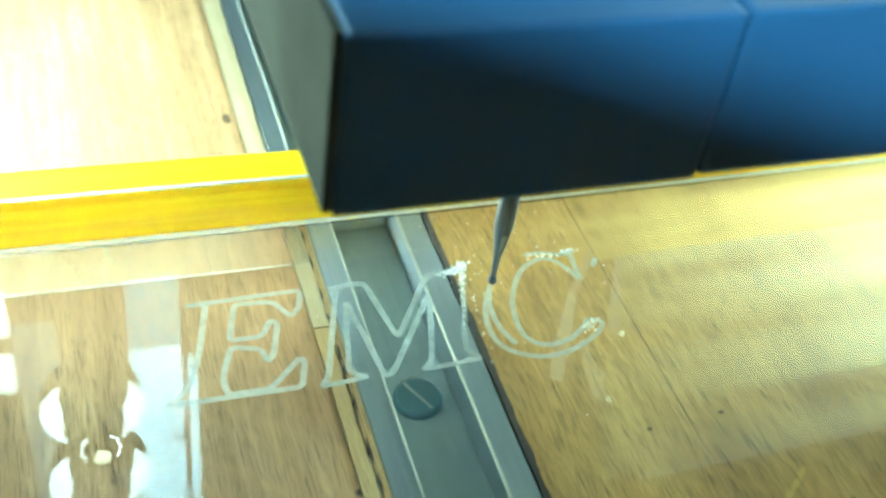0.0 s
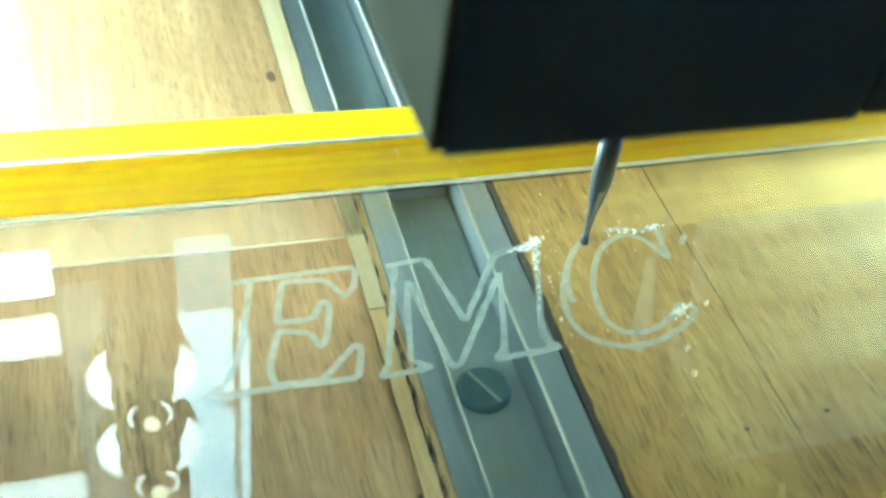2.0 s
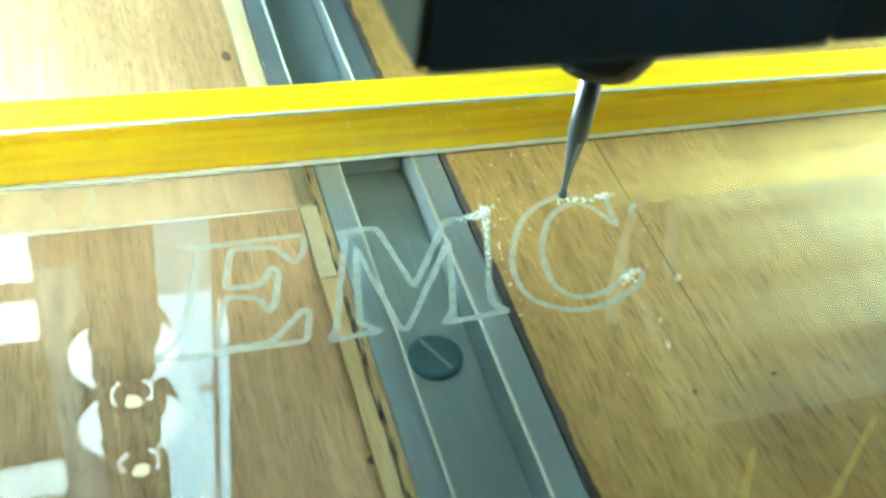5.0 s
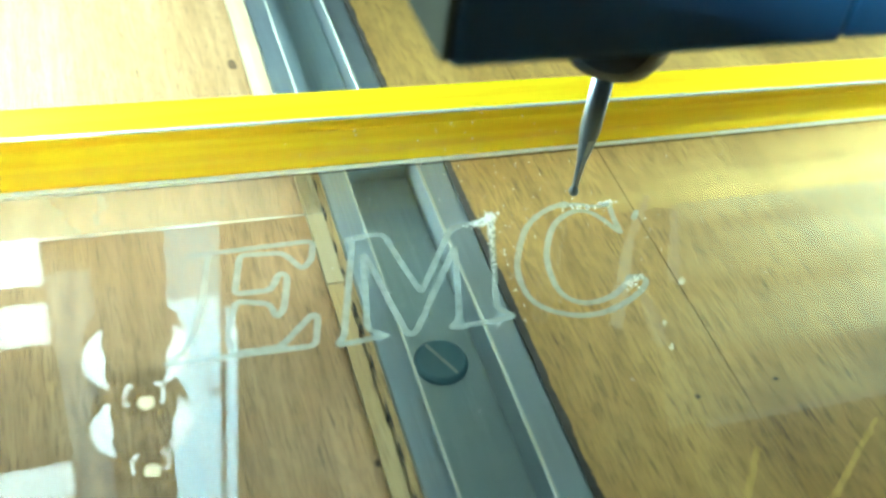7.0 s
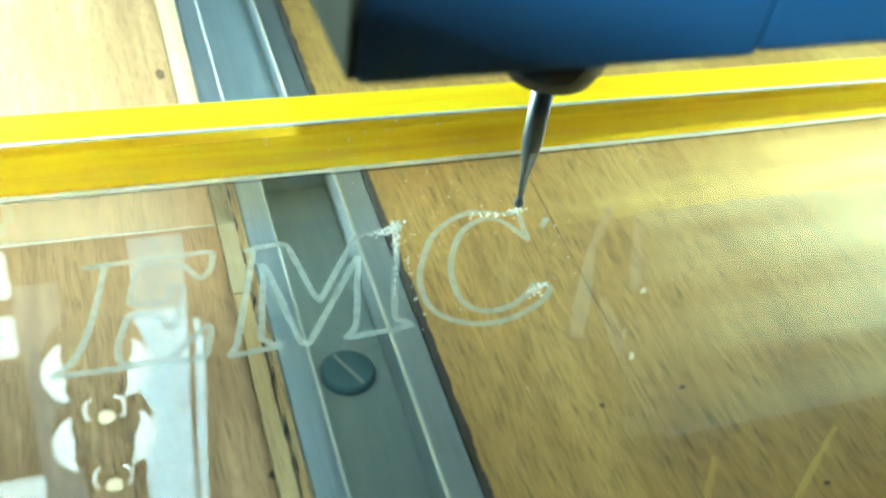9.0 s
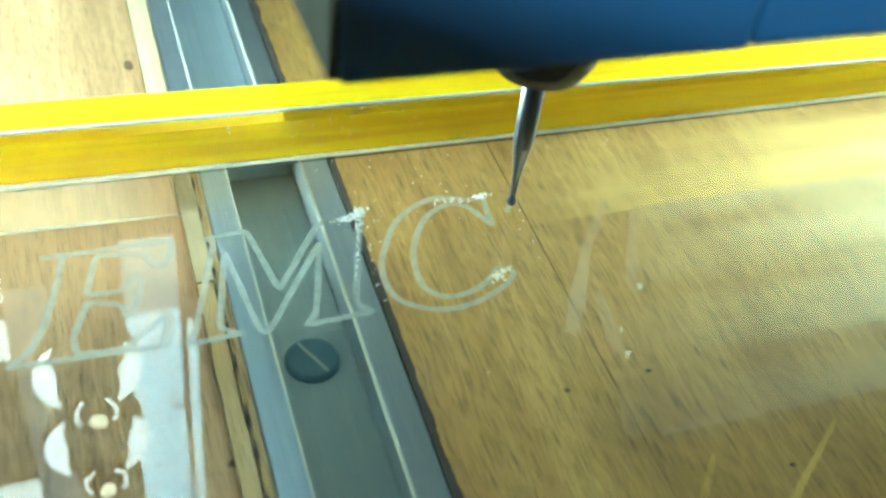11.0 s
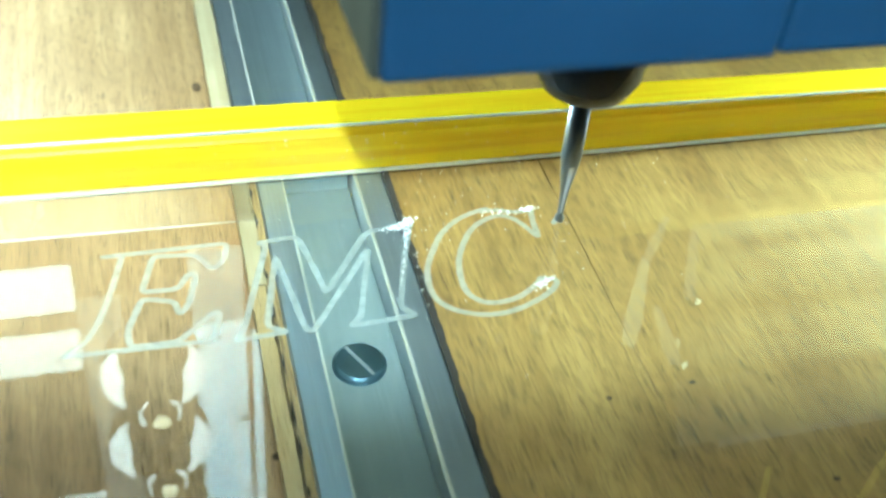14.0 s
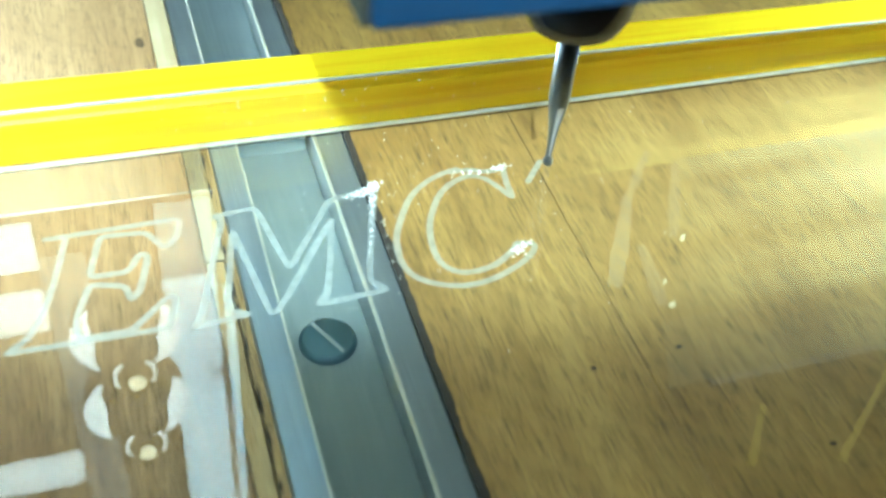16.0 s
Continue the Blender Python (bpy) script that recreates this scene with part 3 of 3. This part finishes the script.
thing("swarf_crumbs", shards(bmesh.new(), [(33, 26, 22, 9, -5, 30, 0.11), (36, 38, 40, 12, 0, 26, 0.13), (26, 45, 22, 5, 0, 34, 0.16), (31, 30, 14, 9, 0, 10, 0.12), (37, 19.5, 9, 4, 40, 16, 0.15), (60, 20, 60, 30, 0, 60, 0.11),
                                           (29.6, 10, 0.5, 12, -8, 16, 0.16), (54.4, 11.5, 5, 5, 0, 6, 0.16)], rng), SWARF,
      "scattered white plastic crumbs on the acrylic block", "crumbs", kind="stuff")

# the first strokes of the next letter
strokes = []
for i in range(3):
    bm = bmesh.new()
    groove(bm, [Vector((0, 0)), Vector((0.0008, 0.001)), Vector((0.0014, 0.0017))], 0.0009, SHEET + 0.00004)
    strokes.append(thing("engraved_stroke", bm, ENGRAVED, "short frosted cut at the start of a new letter", "engraving", "new letter strokes"))

# ---- spindle carriage; its origin is the cutter's tip ----
carriage = empty("spindle_carriage", "blue engraving spindle carriage with a thin ball-nosed cutter", "spindle carriage")
FX, FY, FZ, TOPZ = -0.0420, -0.0402, 0.0532, 0.0745
part("housing", box(FX + 0.0009, 0.0014, FY, 0.055, FZ, TOPZ, 0.0008), BLUE, carriage, "blue painted spindle housing")
part("housing_right", box(0.0018, 0.2, FY + 0.0003, 0.055, FZ + 0.0002, TOPZ, 0.0008), BLUE, carriage, "blue painted housing half with a seam")
part("side_plate", box(FX, FX + 0.0011, FY + 0.0008, 0.056, FZ + 0.0002, TOPZ + 0.0002, 0.0004), SIDE, carriage, "grey metal side plate")
part("spindle_nose", lathe([(0.0088, 0.036), (0.0088, 0.056)], 40), NUT, carriage, "dark spindle nose", True)
part("collet_nut", lathe([(0.0021, 0.0246), (0.0024, 0.0242), (0.0045, 0.0244), (0.0066, 0.0258), (0.0080, 0.0285), (0.0086, 0.0325), (0.0087, 0.0375)], 40), NUT, carriage, "dark rounded collet nut", True)
part("cutter", lathe([(0.0003, 0.0), (0.00065, 0.0003), (0.0008, 0.0008), (0.00068, 0.0013), (0.00045, 0.0018), (0.0005, 0.0035), (0.0007, 0.0065), (0.0015, 0.0120), (0.00162, 0.0130), (0.00162, 0.0255)], 24), STEEL, carriage, "thin steel ball-nosed cutter", True)

# the flute's highlight, painted as a pale strip on the camera's side
bm = bmesh.new()
rows = []
for z, rad in ((0.0021, 0.00046), (0.0035, 0.0005), (0.0065, 0.0007), (0.0095, 0.0011), (0.0118, 0.00148)):
    rows.append([bm.verts.new((-0.0002 + k * rad * 0.34, -rad - 0.00006, z)) for k in (-1, 1)])
for a, b in zip(rows, rows[1:]):
    bm.faces.new((a[0], a[1], b[1], b[0]))
part("flute", bm, FLUTE_HIGHLIGHT, carriage, "flute of the cutter, its highlight painted as a pale strip")

# bearings, posts and lamps of the carriage, which the sheet mirrors


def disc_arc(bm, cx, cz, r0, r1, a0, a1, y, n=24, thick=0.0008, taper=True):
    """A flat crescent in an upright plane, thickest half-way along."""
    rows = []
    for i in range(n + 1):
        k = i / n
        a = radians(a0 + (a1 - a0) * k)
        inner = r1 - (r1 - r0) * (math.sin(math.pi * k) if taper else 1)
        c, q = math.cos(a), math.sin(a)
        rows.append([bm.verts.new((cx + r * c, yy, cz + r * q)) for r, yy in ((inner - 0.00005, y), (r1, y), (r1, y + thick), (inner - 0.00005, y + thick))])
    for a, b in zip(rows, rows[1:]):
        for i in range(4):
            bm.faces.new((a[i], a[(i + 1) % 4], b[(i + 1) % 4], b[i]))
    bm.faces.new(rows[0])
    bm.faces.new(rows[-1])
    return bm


def turned(profile, at, n=32):
    bm = lathe(profile, n)
    bmesh.ops.rotate(bm, verts=bm.verts, cent=(0, 0, 0), matrix=Matrix.Rotation(radians(90), 3, "X"))
    bmesh.ops.translate(bm, verts=bm.verts, vec=at)
    return bm


# the bearings' highlights are put in as glowing crescents, arcs and discs
for side in (-1, 1):
    for cz, yy in ((0.0757, 0.050), (0.0952, 0.046)):
        cx = side * 0.0666
        wheel = part("bearing", turned([(0.0060, 0.0), (0.0105, 0.001), (0.0112, 0.004), (0.0112, 0.008)], (cx, yy + 0.009, cz)), DARK, carriage, "round dark bearing", True)
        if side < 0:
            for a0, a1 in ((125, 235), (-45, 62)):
                part("ring_glint", disc_arc(bmesh.new(), cx, cz, 0.0066, 0.0115, a0, a1, yy), GLINT, wheel, "glowing crescent painted as the highlight on the polished rim")
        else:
            part("ring_glint", disc_arc(bmesh.new(), cx, cz, 0.0092, 0.0112, 140, 195, yy), GLINT, wheel, "glowing crescent painted as the highlight on the polished rim")
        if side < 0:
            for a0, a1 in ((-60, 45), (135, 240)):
                part("hub_rim", disc_arc(bmesh.new(), cx + 0.0006, cz + 0.0064, 0.0041, 0.0046, a0, a1, yy - 0.006), GLINT, wheel, "glowing arc painted as the glint on the hub rim")
            part("hub", turned([(0.0017, 0.0), (0.0019, 0.001)], (cx + 0.0008, yy - 0.006, cz + 0.0080), 20), HUB, wheel, "glowing disc painted as the light on the hub")
part("lamp_tube", box(-0.0555, -0.0420, 0.090, 0.094, 0.1000, 0.26, 0.0004), COOL, carriage, "cool white lamp tube, lit")
part("lamp_cap", box(-0.0555, -0.0420, 0.090, 0.094, 0.0770, 0.0998, 0.0004), COOL_DIM, carriage, "dim end of the cool lamp tube")
# the edge is no lamp: the light on it is put in as glow
part("post_edge", box(-0.0404, -0.0391, 0.080, 0.090, 0.104, 0.26, 0.0003), COOL, carriage, "glowing strip painted as light on an aluminium edge")
bm = box(-0.0458, -0.0454, 0.088, 0.0896, 0.130, 0.138)
box(-0.0423, -0.0418, 0.088, 0.0896, 0.130, 0.138, bm=bm)
box(-0.0453, -0.0424, 0.088, 0.0896, 0.1372, 0.138, bm=bm)
part("latch", bm, DARK, carriage, "small dark latch frame")
# light falling on the grey post, painted as a dim glow
part("post_grey", box(-0.0853, -0.0740, 0.100, 0.104, 0.098, 0.26, 0.0004), POST_GLOW, carriage, "grey post with the light on it painted as a dim glow")
for z0, z1 in ((0.0942, 0.1078), (0.1185, 0.1278), (0.1920, 0.2000)):
    part("led_strip", box(-0.26, -0.0862 - 0.0006 * (z0 > 0.1), 0.110 - 0.003 * (z0 > 0.1), 0.114, z0, z1, 0.0003), LED, carriage, "white lamp strip, lit")


def slab(corners, z0, z1):
    bm = bmesh.new()
    a = [bm.verts.new((x, y, z0)) for x, y in corners]
    b = [bm.verts.new((x, y, z1)) for x, y in corners]
    n = len(corners)
    bm.faces.new(a)
    bm.faces.new(b[::-1])
    for i in range(n):
        bm.faces.new((a[i], a[(i + 1) % n], b[(i + 1) % n], b[i]))
    return bm


# panels added under the housing; their glow gives the veil mirrored in the sheet
part("veil_panel", slab([(0.036, 0.0072), (0.195, 0.0072), (0.195, 0.054), (0.062, 0.054)], FZ - 0.0012, FZ + 0.0001), PANEL, carriage, "added glowing panel under the housing for the bright veil in the sheet")
part("veil_panel_dim", slab([(0.030, -0.0085), (0.195, -0.0085), (0.195, 0.0068), (0.036, 0.0068)], FZ - 0.0010, FZ + 0.0001), PANEL_DIM, carriage, "added dim glowing panel for the fainter band in the sheet")
# a glowing strip added for the pale line in the mirror
part("mirror_line", slab([(0.038, -0.0101), (0.195, -0.0101), (0.195, -0.0094), (0.038, -0.0094)], FZ - 0.0012, FZ + 0.0001), MIRROR_STREAK_DIM, carriage, "glowing strip painted as a pale line mirrored in the sheet")

# glowing dots added as the white glints in the mirror
for x, y, r in ((0.0512, 0.0280, 0.0006), (0.0396, 0.0101, 0.0006), (0.0410, 0.0165, 0.00035)):
    part("glint_dot", lathe([(r * 0.5, -0.0026), (r * 0.9, -0.0020), (r, -0.0012), (r, 0.0)], 16, (x, y, FZ)), GLINT_DOT, carriage, "tiny glowing dot painted as a glint mirrored in the sheet", True)
# glowing slivers added under the housing, placed to give the pale streaks in the mirror
for a, b, w, m in (((0.0585, 0.0570), (0.0478, 0.0440), 0.0007, MIRROR_STREAK_DIM), ((0.0470, 0.0432), (0.0322, 0.0180), 0.0011, MIRROR_STREAK),
                   ((0.0630, 0.0510), (0.0515, 0.0290), 0.0008, MIRROR_STREAK_DIM), ((0.0429, 0.0276), (0.0398, 0.0108), 0.0009, MIRROR_STREAK_DIM)):
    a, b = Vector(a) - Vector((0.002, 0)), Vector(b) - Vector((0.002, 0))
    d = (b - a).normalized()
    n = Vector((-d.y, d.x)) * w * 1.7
    part("mirror_streak", slab([tuple(a + n * 0.5), tuple(a - n * 0.5), tuple(a + (b - a) * 0.7 - n), tuple(b - n * 0.7), tuple(b + n * 0.7), tuple(a + (b - a) * 0.7 + n)], FZ - 0.0022, FZ - 0.0013), m, carriage, "glowing sliver painted as a pale streak mirrored in the sheet")
# glowing strips added for the two yellow streaks in the mirror
for a, b in (((0.0450, -0.0175), (0.0362, -0.0285)), ((0.0740, -0.0160), (0.0530, -0.0320))):
    d = (Vector(b) - Vector(a)).normalized() * 0.0005
    n = Vector((-d.y, d.x))
    a, b = Vector(a), Vector(b)
    part("yellow_streak", slab([tuple(a + n), tuple(a - n), tuple(b - n * 1.6), tuple(b + n * 1.6)], FZ - 0.0012, FZ + 0.0003), YELLOW_STREAK, carriage, "thin glowing strip painted as a yellow streak mirrored in the sheet")

# ---- the room, mirrored in the sheet ----
CZ = 1.5
room = [("wall_north", (-2.5, 2.5, 3.0, 3.1, -0.9, CZ)), ("wall_south", (-2.5, 2.5, -2.1, -2.0, -0.9, CZ)),
        ("wall_west", (-2.6, -2.5, -2.0, 3.0, -0.9, CZ)), ("wall_east", (2.5, 2.6, -2.0, 3.0, -0.9, CZ))]
for n, b in room:
    thing(n, box(*b), WALL, "plain painted workshop wall", "wall", kind="structure")
thing("ceiling", box(-2.6, 2.6, -2.1, 3.1, CZ, CZ + 0.1), CEIL, "plain ceiling of the workshop", "ceiling", kind="structure")
thing("floor", box(-2.6, 2.6, -2.1, 3.1, -1.0, -0.9), FLOOR, "grey workshop floor", "floor", kind="structure")


# the bench that carries the machine
bench = empty("workbench", "plain dark wooden workbench under the machine bed", "workbench")
part("bench_top", box(-0.6, 0.7, -0.45, 0.7, -0.075, BED_Z - 0.0205, 0.004), BENCH, bench)
for lx in (-0.55, 0.58):
    for ly in (-0.4, 0.58):
        part("leg", box(lx, lx + 0.07, ly, ly + 0.07, -0.9, -0.0755, 0.003), BENCH, bench)

# a glowing panel added to brighten the sheet's mirror beside the bar
veil_box = empty("veil_box", "added glowing panel on a stand behind the machine, out of direct view", "lamp box")
part("diffuser", box(0.27, 1.05, 0.500, 0.504, 0.380, 0.58, 0.001), VEIL_BOX, veil_box, "warm glowing face of the added panel")
part("case", box(0.26, 1.06, 0.505, 0.56, 0.370, 0.59, 0.003), DARK, veil_box, "dark back of the added panel")
part("stand", box(0.5, 0.54, 0.52, 0.55, 0.0, 0.3695, 0.002), DARK, veil_box, "dark stand")


# a lamp body added out of view for the light from the front left; its turning hood stands in for the camera's own
# shadow
HEAD = Vector((-0.066, -0.334, 0.42))
lamp = empty("front_lamp", "added unseen front lamp whose long hood stands in for the camera's shadow", "desk lamp")
lamp.location = (-0.24, -0.29, 0.0)
part("lamp_base", lathe([(0.045, 0.0), (0.048, 0.004), (0.045, 0.014), (0.012, 0.018), (0.008, 0.03)], 40), DARK, lamp, "round dark lamp base", True)


def tube(points, r, n=12):
    """A round tube along a bent line."""
    bm = bmesh.new()
    rings = []
    for i, p in enumerate(points):
        d = (points[min(i + 1, len(points) - 1)] - points[max(i - 1, 0)]).normalized()
        u = d.cross(Vector((0.3, 1, 0.2))).normalized()
        w = d.cross(u)
        rings.append([bm.verts.new(p + (u * math.cos(6.2832 * k / n) + w * math.sin(6.2832 * k / n)) * r) for k in range(n)])
    for a, b in zip(rings, rings[1:]):
        for k in range(n):
            bm.faces.new((a[k], a[(k + 1) % n], b[(k + 1) % n], b[k]))
    bm.faces.new(rings[0])
    bm.faces.new(rings[-1][::-1])
    return bm


top = HEAD - lamp.location + Vector((-0.006, -0.012, 0.034))
bend = [Vector((0, 0, 0.02)), Vector((0, -0.01, 0.2)), Vector((0.02, -0.06, 0.40)), Vector((0.09, -0.075, 0.475)), top]
part("lamp_arm", tube(smooth_line(bend, 10), 0.006), DARK, lamp, "bendable dark lamp arm", True)
lamp_head = empty("lamp_head", "", "")
lamp_head.parent = lamp
bm = bmesh.new()
HOOD, MOUTH, WALL_T = 0.2, 0.05, 0.0015
for a, b, c, d in ((-1, -1, 1, -1), (1, -1, 1, 1), (1, 1, -1, 1), (-1, 1, -1, -1)):
    inner = [(a * MOUTH * 0.3, b * MOUTH * 0.3, 0.02), (c * MOUTH * 0.3, d * MOUTH * 0.3, 0.02), (c * MOUTH, d * MOUTH, -HOOD), (a * MOUTH, b * MOUTH, -HOOD)]
    k = 1 + WALL_T / MOUTH
    lo, hi = [bm.verts.new(p) for p in inner], [bm.verts.new((p[0] * k + (a + c) * 0.0004, p[1] * k + (b + d) * 0.0004, p[2])) for p in inner]
    bm.faces.new(lo)
    bm.faces.new(hi[::-1])
    for i in range(4):
        bm.faces.new((lo[i], lo[(i + 1) % 4], hi[(i + 1) % 4], hi[i]))
part("hood", bm, GAP, lamp_head, "long square black hood that cuts the beam as the camera's shadow would")
part("hood_cap", box(-0.017, 0.017, -0.017, 0.017, 0.0205, 0.03, 0.002), DARK, lamp_head, "dark cap of the hood")
part("bulb", lathe([(0.0018, -0.0012), (0.0035, -0.0004), (0.0035, 0.004), (0.002, 0.0195)], 20), LAMP_BULB, lamp_head, "small warm bulb, lit", True)

# bodies added behind the fill lights and the overhead light, all out of view


def fill_light_body(eye, target, size, foot, base_z):
    """An added body for a fill light: a shallow dark head on a post with a round base."""
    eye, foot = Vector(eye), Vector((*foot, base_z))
    ob = empty("fill_light_body", "added body of an unseen fill light, a small dark head on a post", "work lamp", "work lamps")
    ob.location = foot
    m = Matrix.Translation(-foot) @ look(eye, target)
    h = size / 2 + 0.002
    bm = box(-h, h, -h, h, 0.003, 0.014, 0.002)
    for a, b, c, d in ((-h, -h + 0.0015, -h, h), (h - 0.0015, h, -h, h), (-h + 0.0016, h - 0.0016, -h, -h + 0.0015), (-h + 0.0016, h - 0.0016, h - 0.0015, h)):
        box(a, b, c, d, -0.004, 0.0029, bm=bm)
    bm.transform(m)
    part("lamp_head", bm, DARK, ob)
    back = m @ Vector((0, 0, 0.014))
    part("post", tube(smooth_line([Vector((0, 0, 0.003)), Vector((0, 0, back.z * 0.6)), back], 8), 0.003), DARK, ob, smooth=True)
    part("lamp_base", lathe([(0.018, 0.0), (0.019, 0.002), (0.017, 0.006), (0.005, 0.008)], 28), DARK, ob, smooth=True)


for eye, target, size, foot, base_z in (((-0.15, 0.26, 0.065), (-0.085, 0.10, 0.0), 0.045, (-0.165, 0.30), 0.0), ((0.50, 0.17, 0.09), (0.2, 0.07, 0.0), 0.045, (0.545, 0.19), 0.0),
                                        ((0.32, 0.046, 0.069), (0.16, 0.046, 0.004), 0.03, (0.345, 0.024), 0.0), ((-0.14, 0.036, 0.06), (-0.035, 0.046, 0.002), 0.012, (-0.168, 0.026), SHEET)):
    fill_light_body(eye, target, size, foot, base_z)
room_lamp = empty("overhead_fill_body", "flat white panel added as the body of the unseen overhead light", "ceiling lamp")
room_lamp.location = (0.5, 0.6, 1.42)
part("lamp_panel", box(-0.22, 0.22, -0.22, 0.22, 0.0, 0.03, 0.004), WALL, room_lamp)
part("lamp_mount", box(-0.06, 0.06, -0.06, 0.06, 0.0305, 0.08, 0.002), WALL, room_lamp)

# ---- motion ----


def motions():
    rows = [(0, 34.6, 16.9, 0.0), (0.5, 35.3, 18.0, 0.0), (1, 36.4, 19.0, 0.0), (1.5, 37.4, 19.4, 0.0), (2, 38.3, 20.2, 0.0), (2.5, 39.4, 20.9, 0.0), (3, 40.6, 21.3, 0.0), (3.5, 41.6, 21.7, 0.0), (6, 44.0, 21.3, 2.0), (6.5, 44.4, 21.8, 2.0), (7, 45.0, 22.9, 2.0), (7.5, 45.5, 23.6, 2.0), (8, 46.7, 23.2, 2.0), (8.5, 48.6, 22.0, 2.0), (9, 50.6, 20.9, 2.0), (9.5, 52.4, 19.6, 2.0), (9.7, 53.0, 18.8, 2.0), (11.8, 54.0, 16.4, 2.0), (12, 53.7, 16.0, 2.0), (12.5, 53.4, 15.1, 2.0), (13, 53.7, 15.5, 0.9), (13.5, 54.3, 17.2, 0.0), (14, 55.0, 18.2, 0.0), (14.5, 55.8, 19.2, 0.0), (15, 56.3, 20.0, 0.0), (15.5, 57.4, 20.5, 0.0), (16, 58.5, 21.2, 0.0)]
    walk(carriage, [(t, pose(x / 1000, y / 1000, SHEET - 0.0003 + z / 1000)) for t, x, y, z in rows])
    walk(arc_cut, [(0, pose(ARC_C.x, ARC_C.y, 0, 0, 0, 52)), (1, pose(ARC_C.x, ARC_C.y, 0, 0, 0, 40)), (2, pose(ARC_C.x, ARC_C.y, 0, 0, 0, 27)),
                   (3, pose(ARC_C.x, ARC_C.y, 0, 0, 0, 14)), (4.2, pose(ARC_C.x, ARC_C.y, 0, 0, 0, 0)), (16, pose(ARC_C.x, ARC_C.y, 0, 0, 0, 0))])
    def aim(azimuth, dip):
        a, d = radians(azimuth), radians(dip)
        return look(HEAD, HEAD + Vector((math.sin(a) * math.cos(d), math.cos(a) * math.cos(d), -math.sin(d))))

    on = look(HEAD, (0.03, 0.214, 0))
    there = Matrix.Translation(-lamp.location)
    # the hood turns so that the beam's edge moves as the camera's shadow would
    walk(lamp_head, [(t, there @ m) for t, m in ((0, aim(21.2, 31.6)), (1.0, aim(21.8, 31.2)), (1.6, aim(24, 29)), (2.4, aim(26, 27)), (3.5, aim(26, 27)), (6, aim(22, 31)), (13.0, aim(20, 32)), (13.15, aim(18, 28)), (13.4, look(HEAD, (0.03, 0.200, 0))), (14, on), (15.6, on), (16, look(HEAD, (0.03, 0.230, 0))))])
    start = (0.0538, 0.0175)
    for i, s in enumerate(strokes):
        a = (start[0] + 0.0012 * i, start[1] + 0.0014 * i)
        walk(s, [(0, pose(*start, 0)), (13.5, pose(*start, 0)), (14.3 + 0.8 * i, pose(*a, 0)), (16, pose(*a, 0))] if i < 2 else
             [(0, pose(*start, 0)), (13.5, pose(*start, 0)), (16, pose(*a, 0))])


motions()
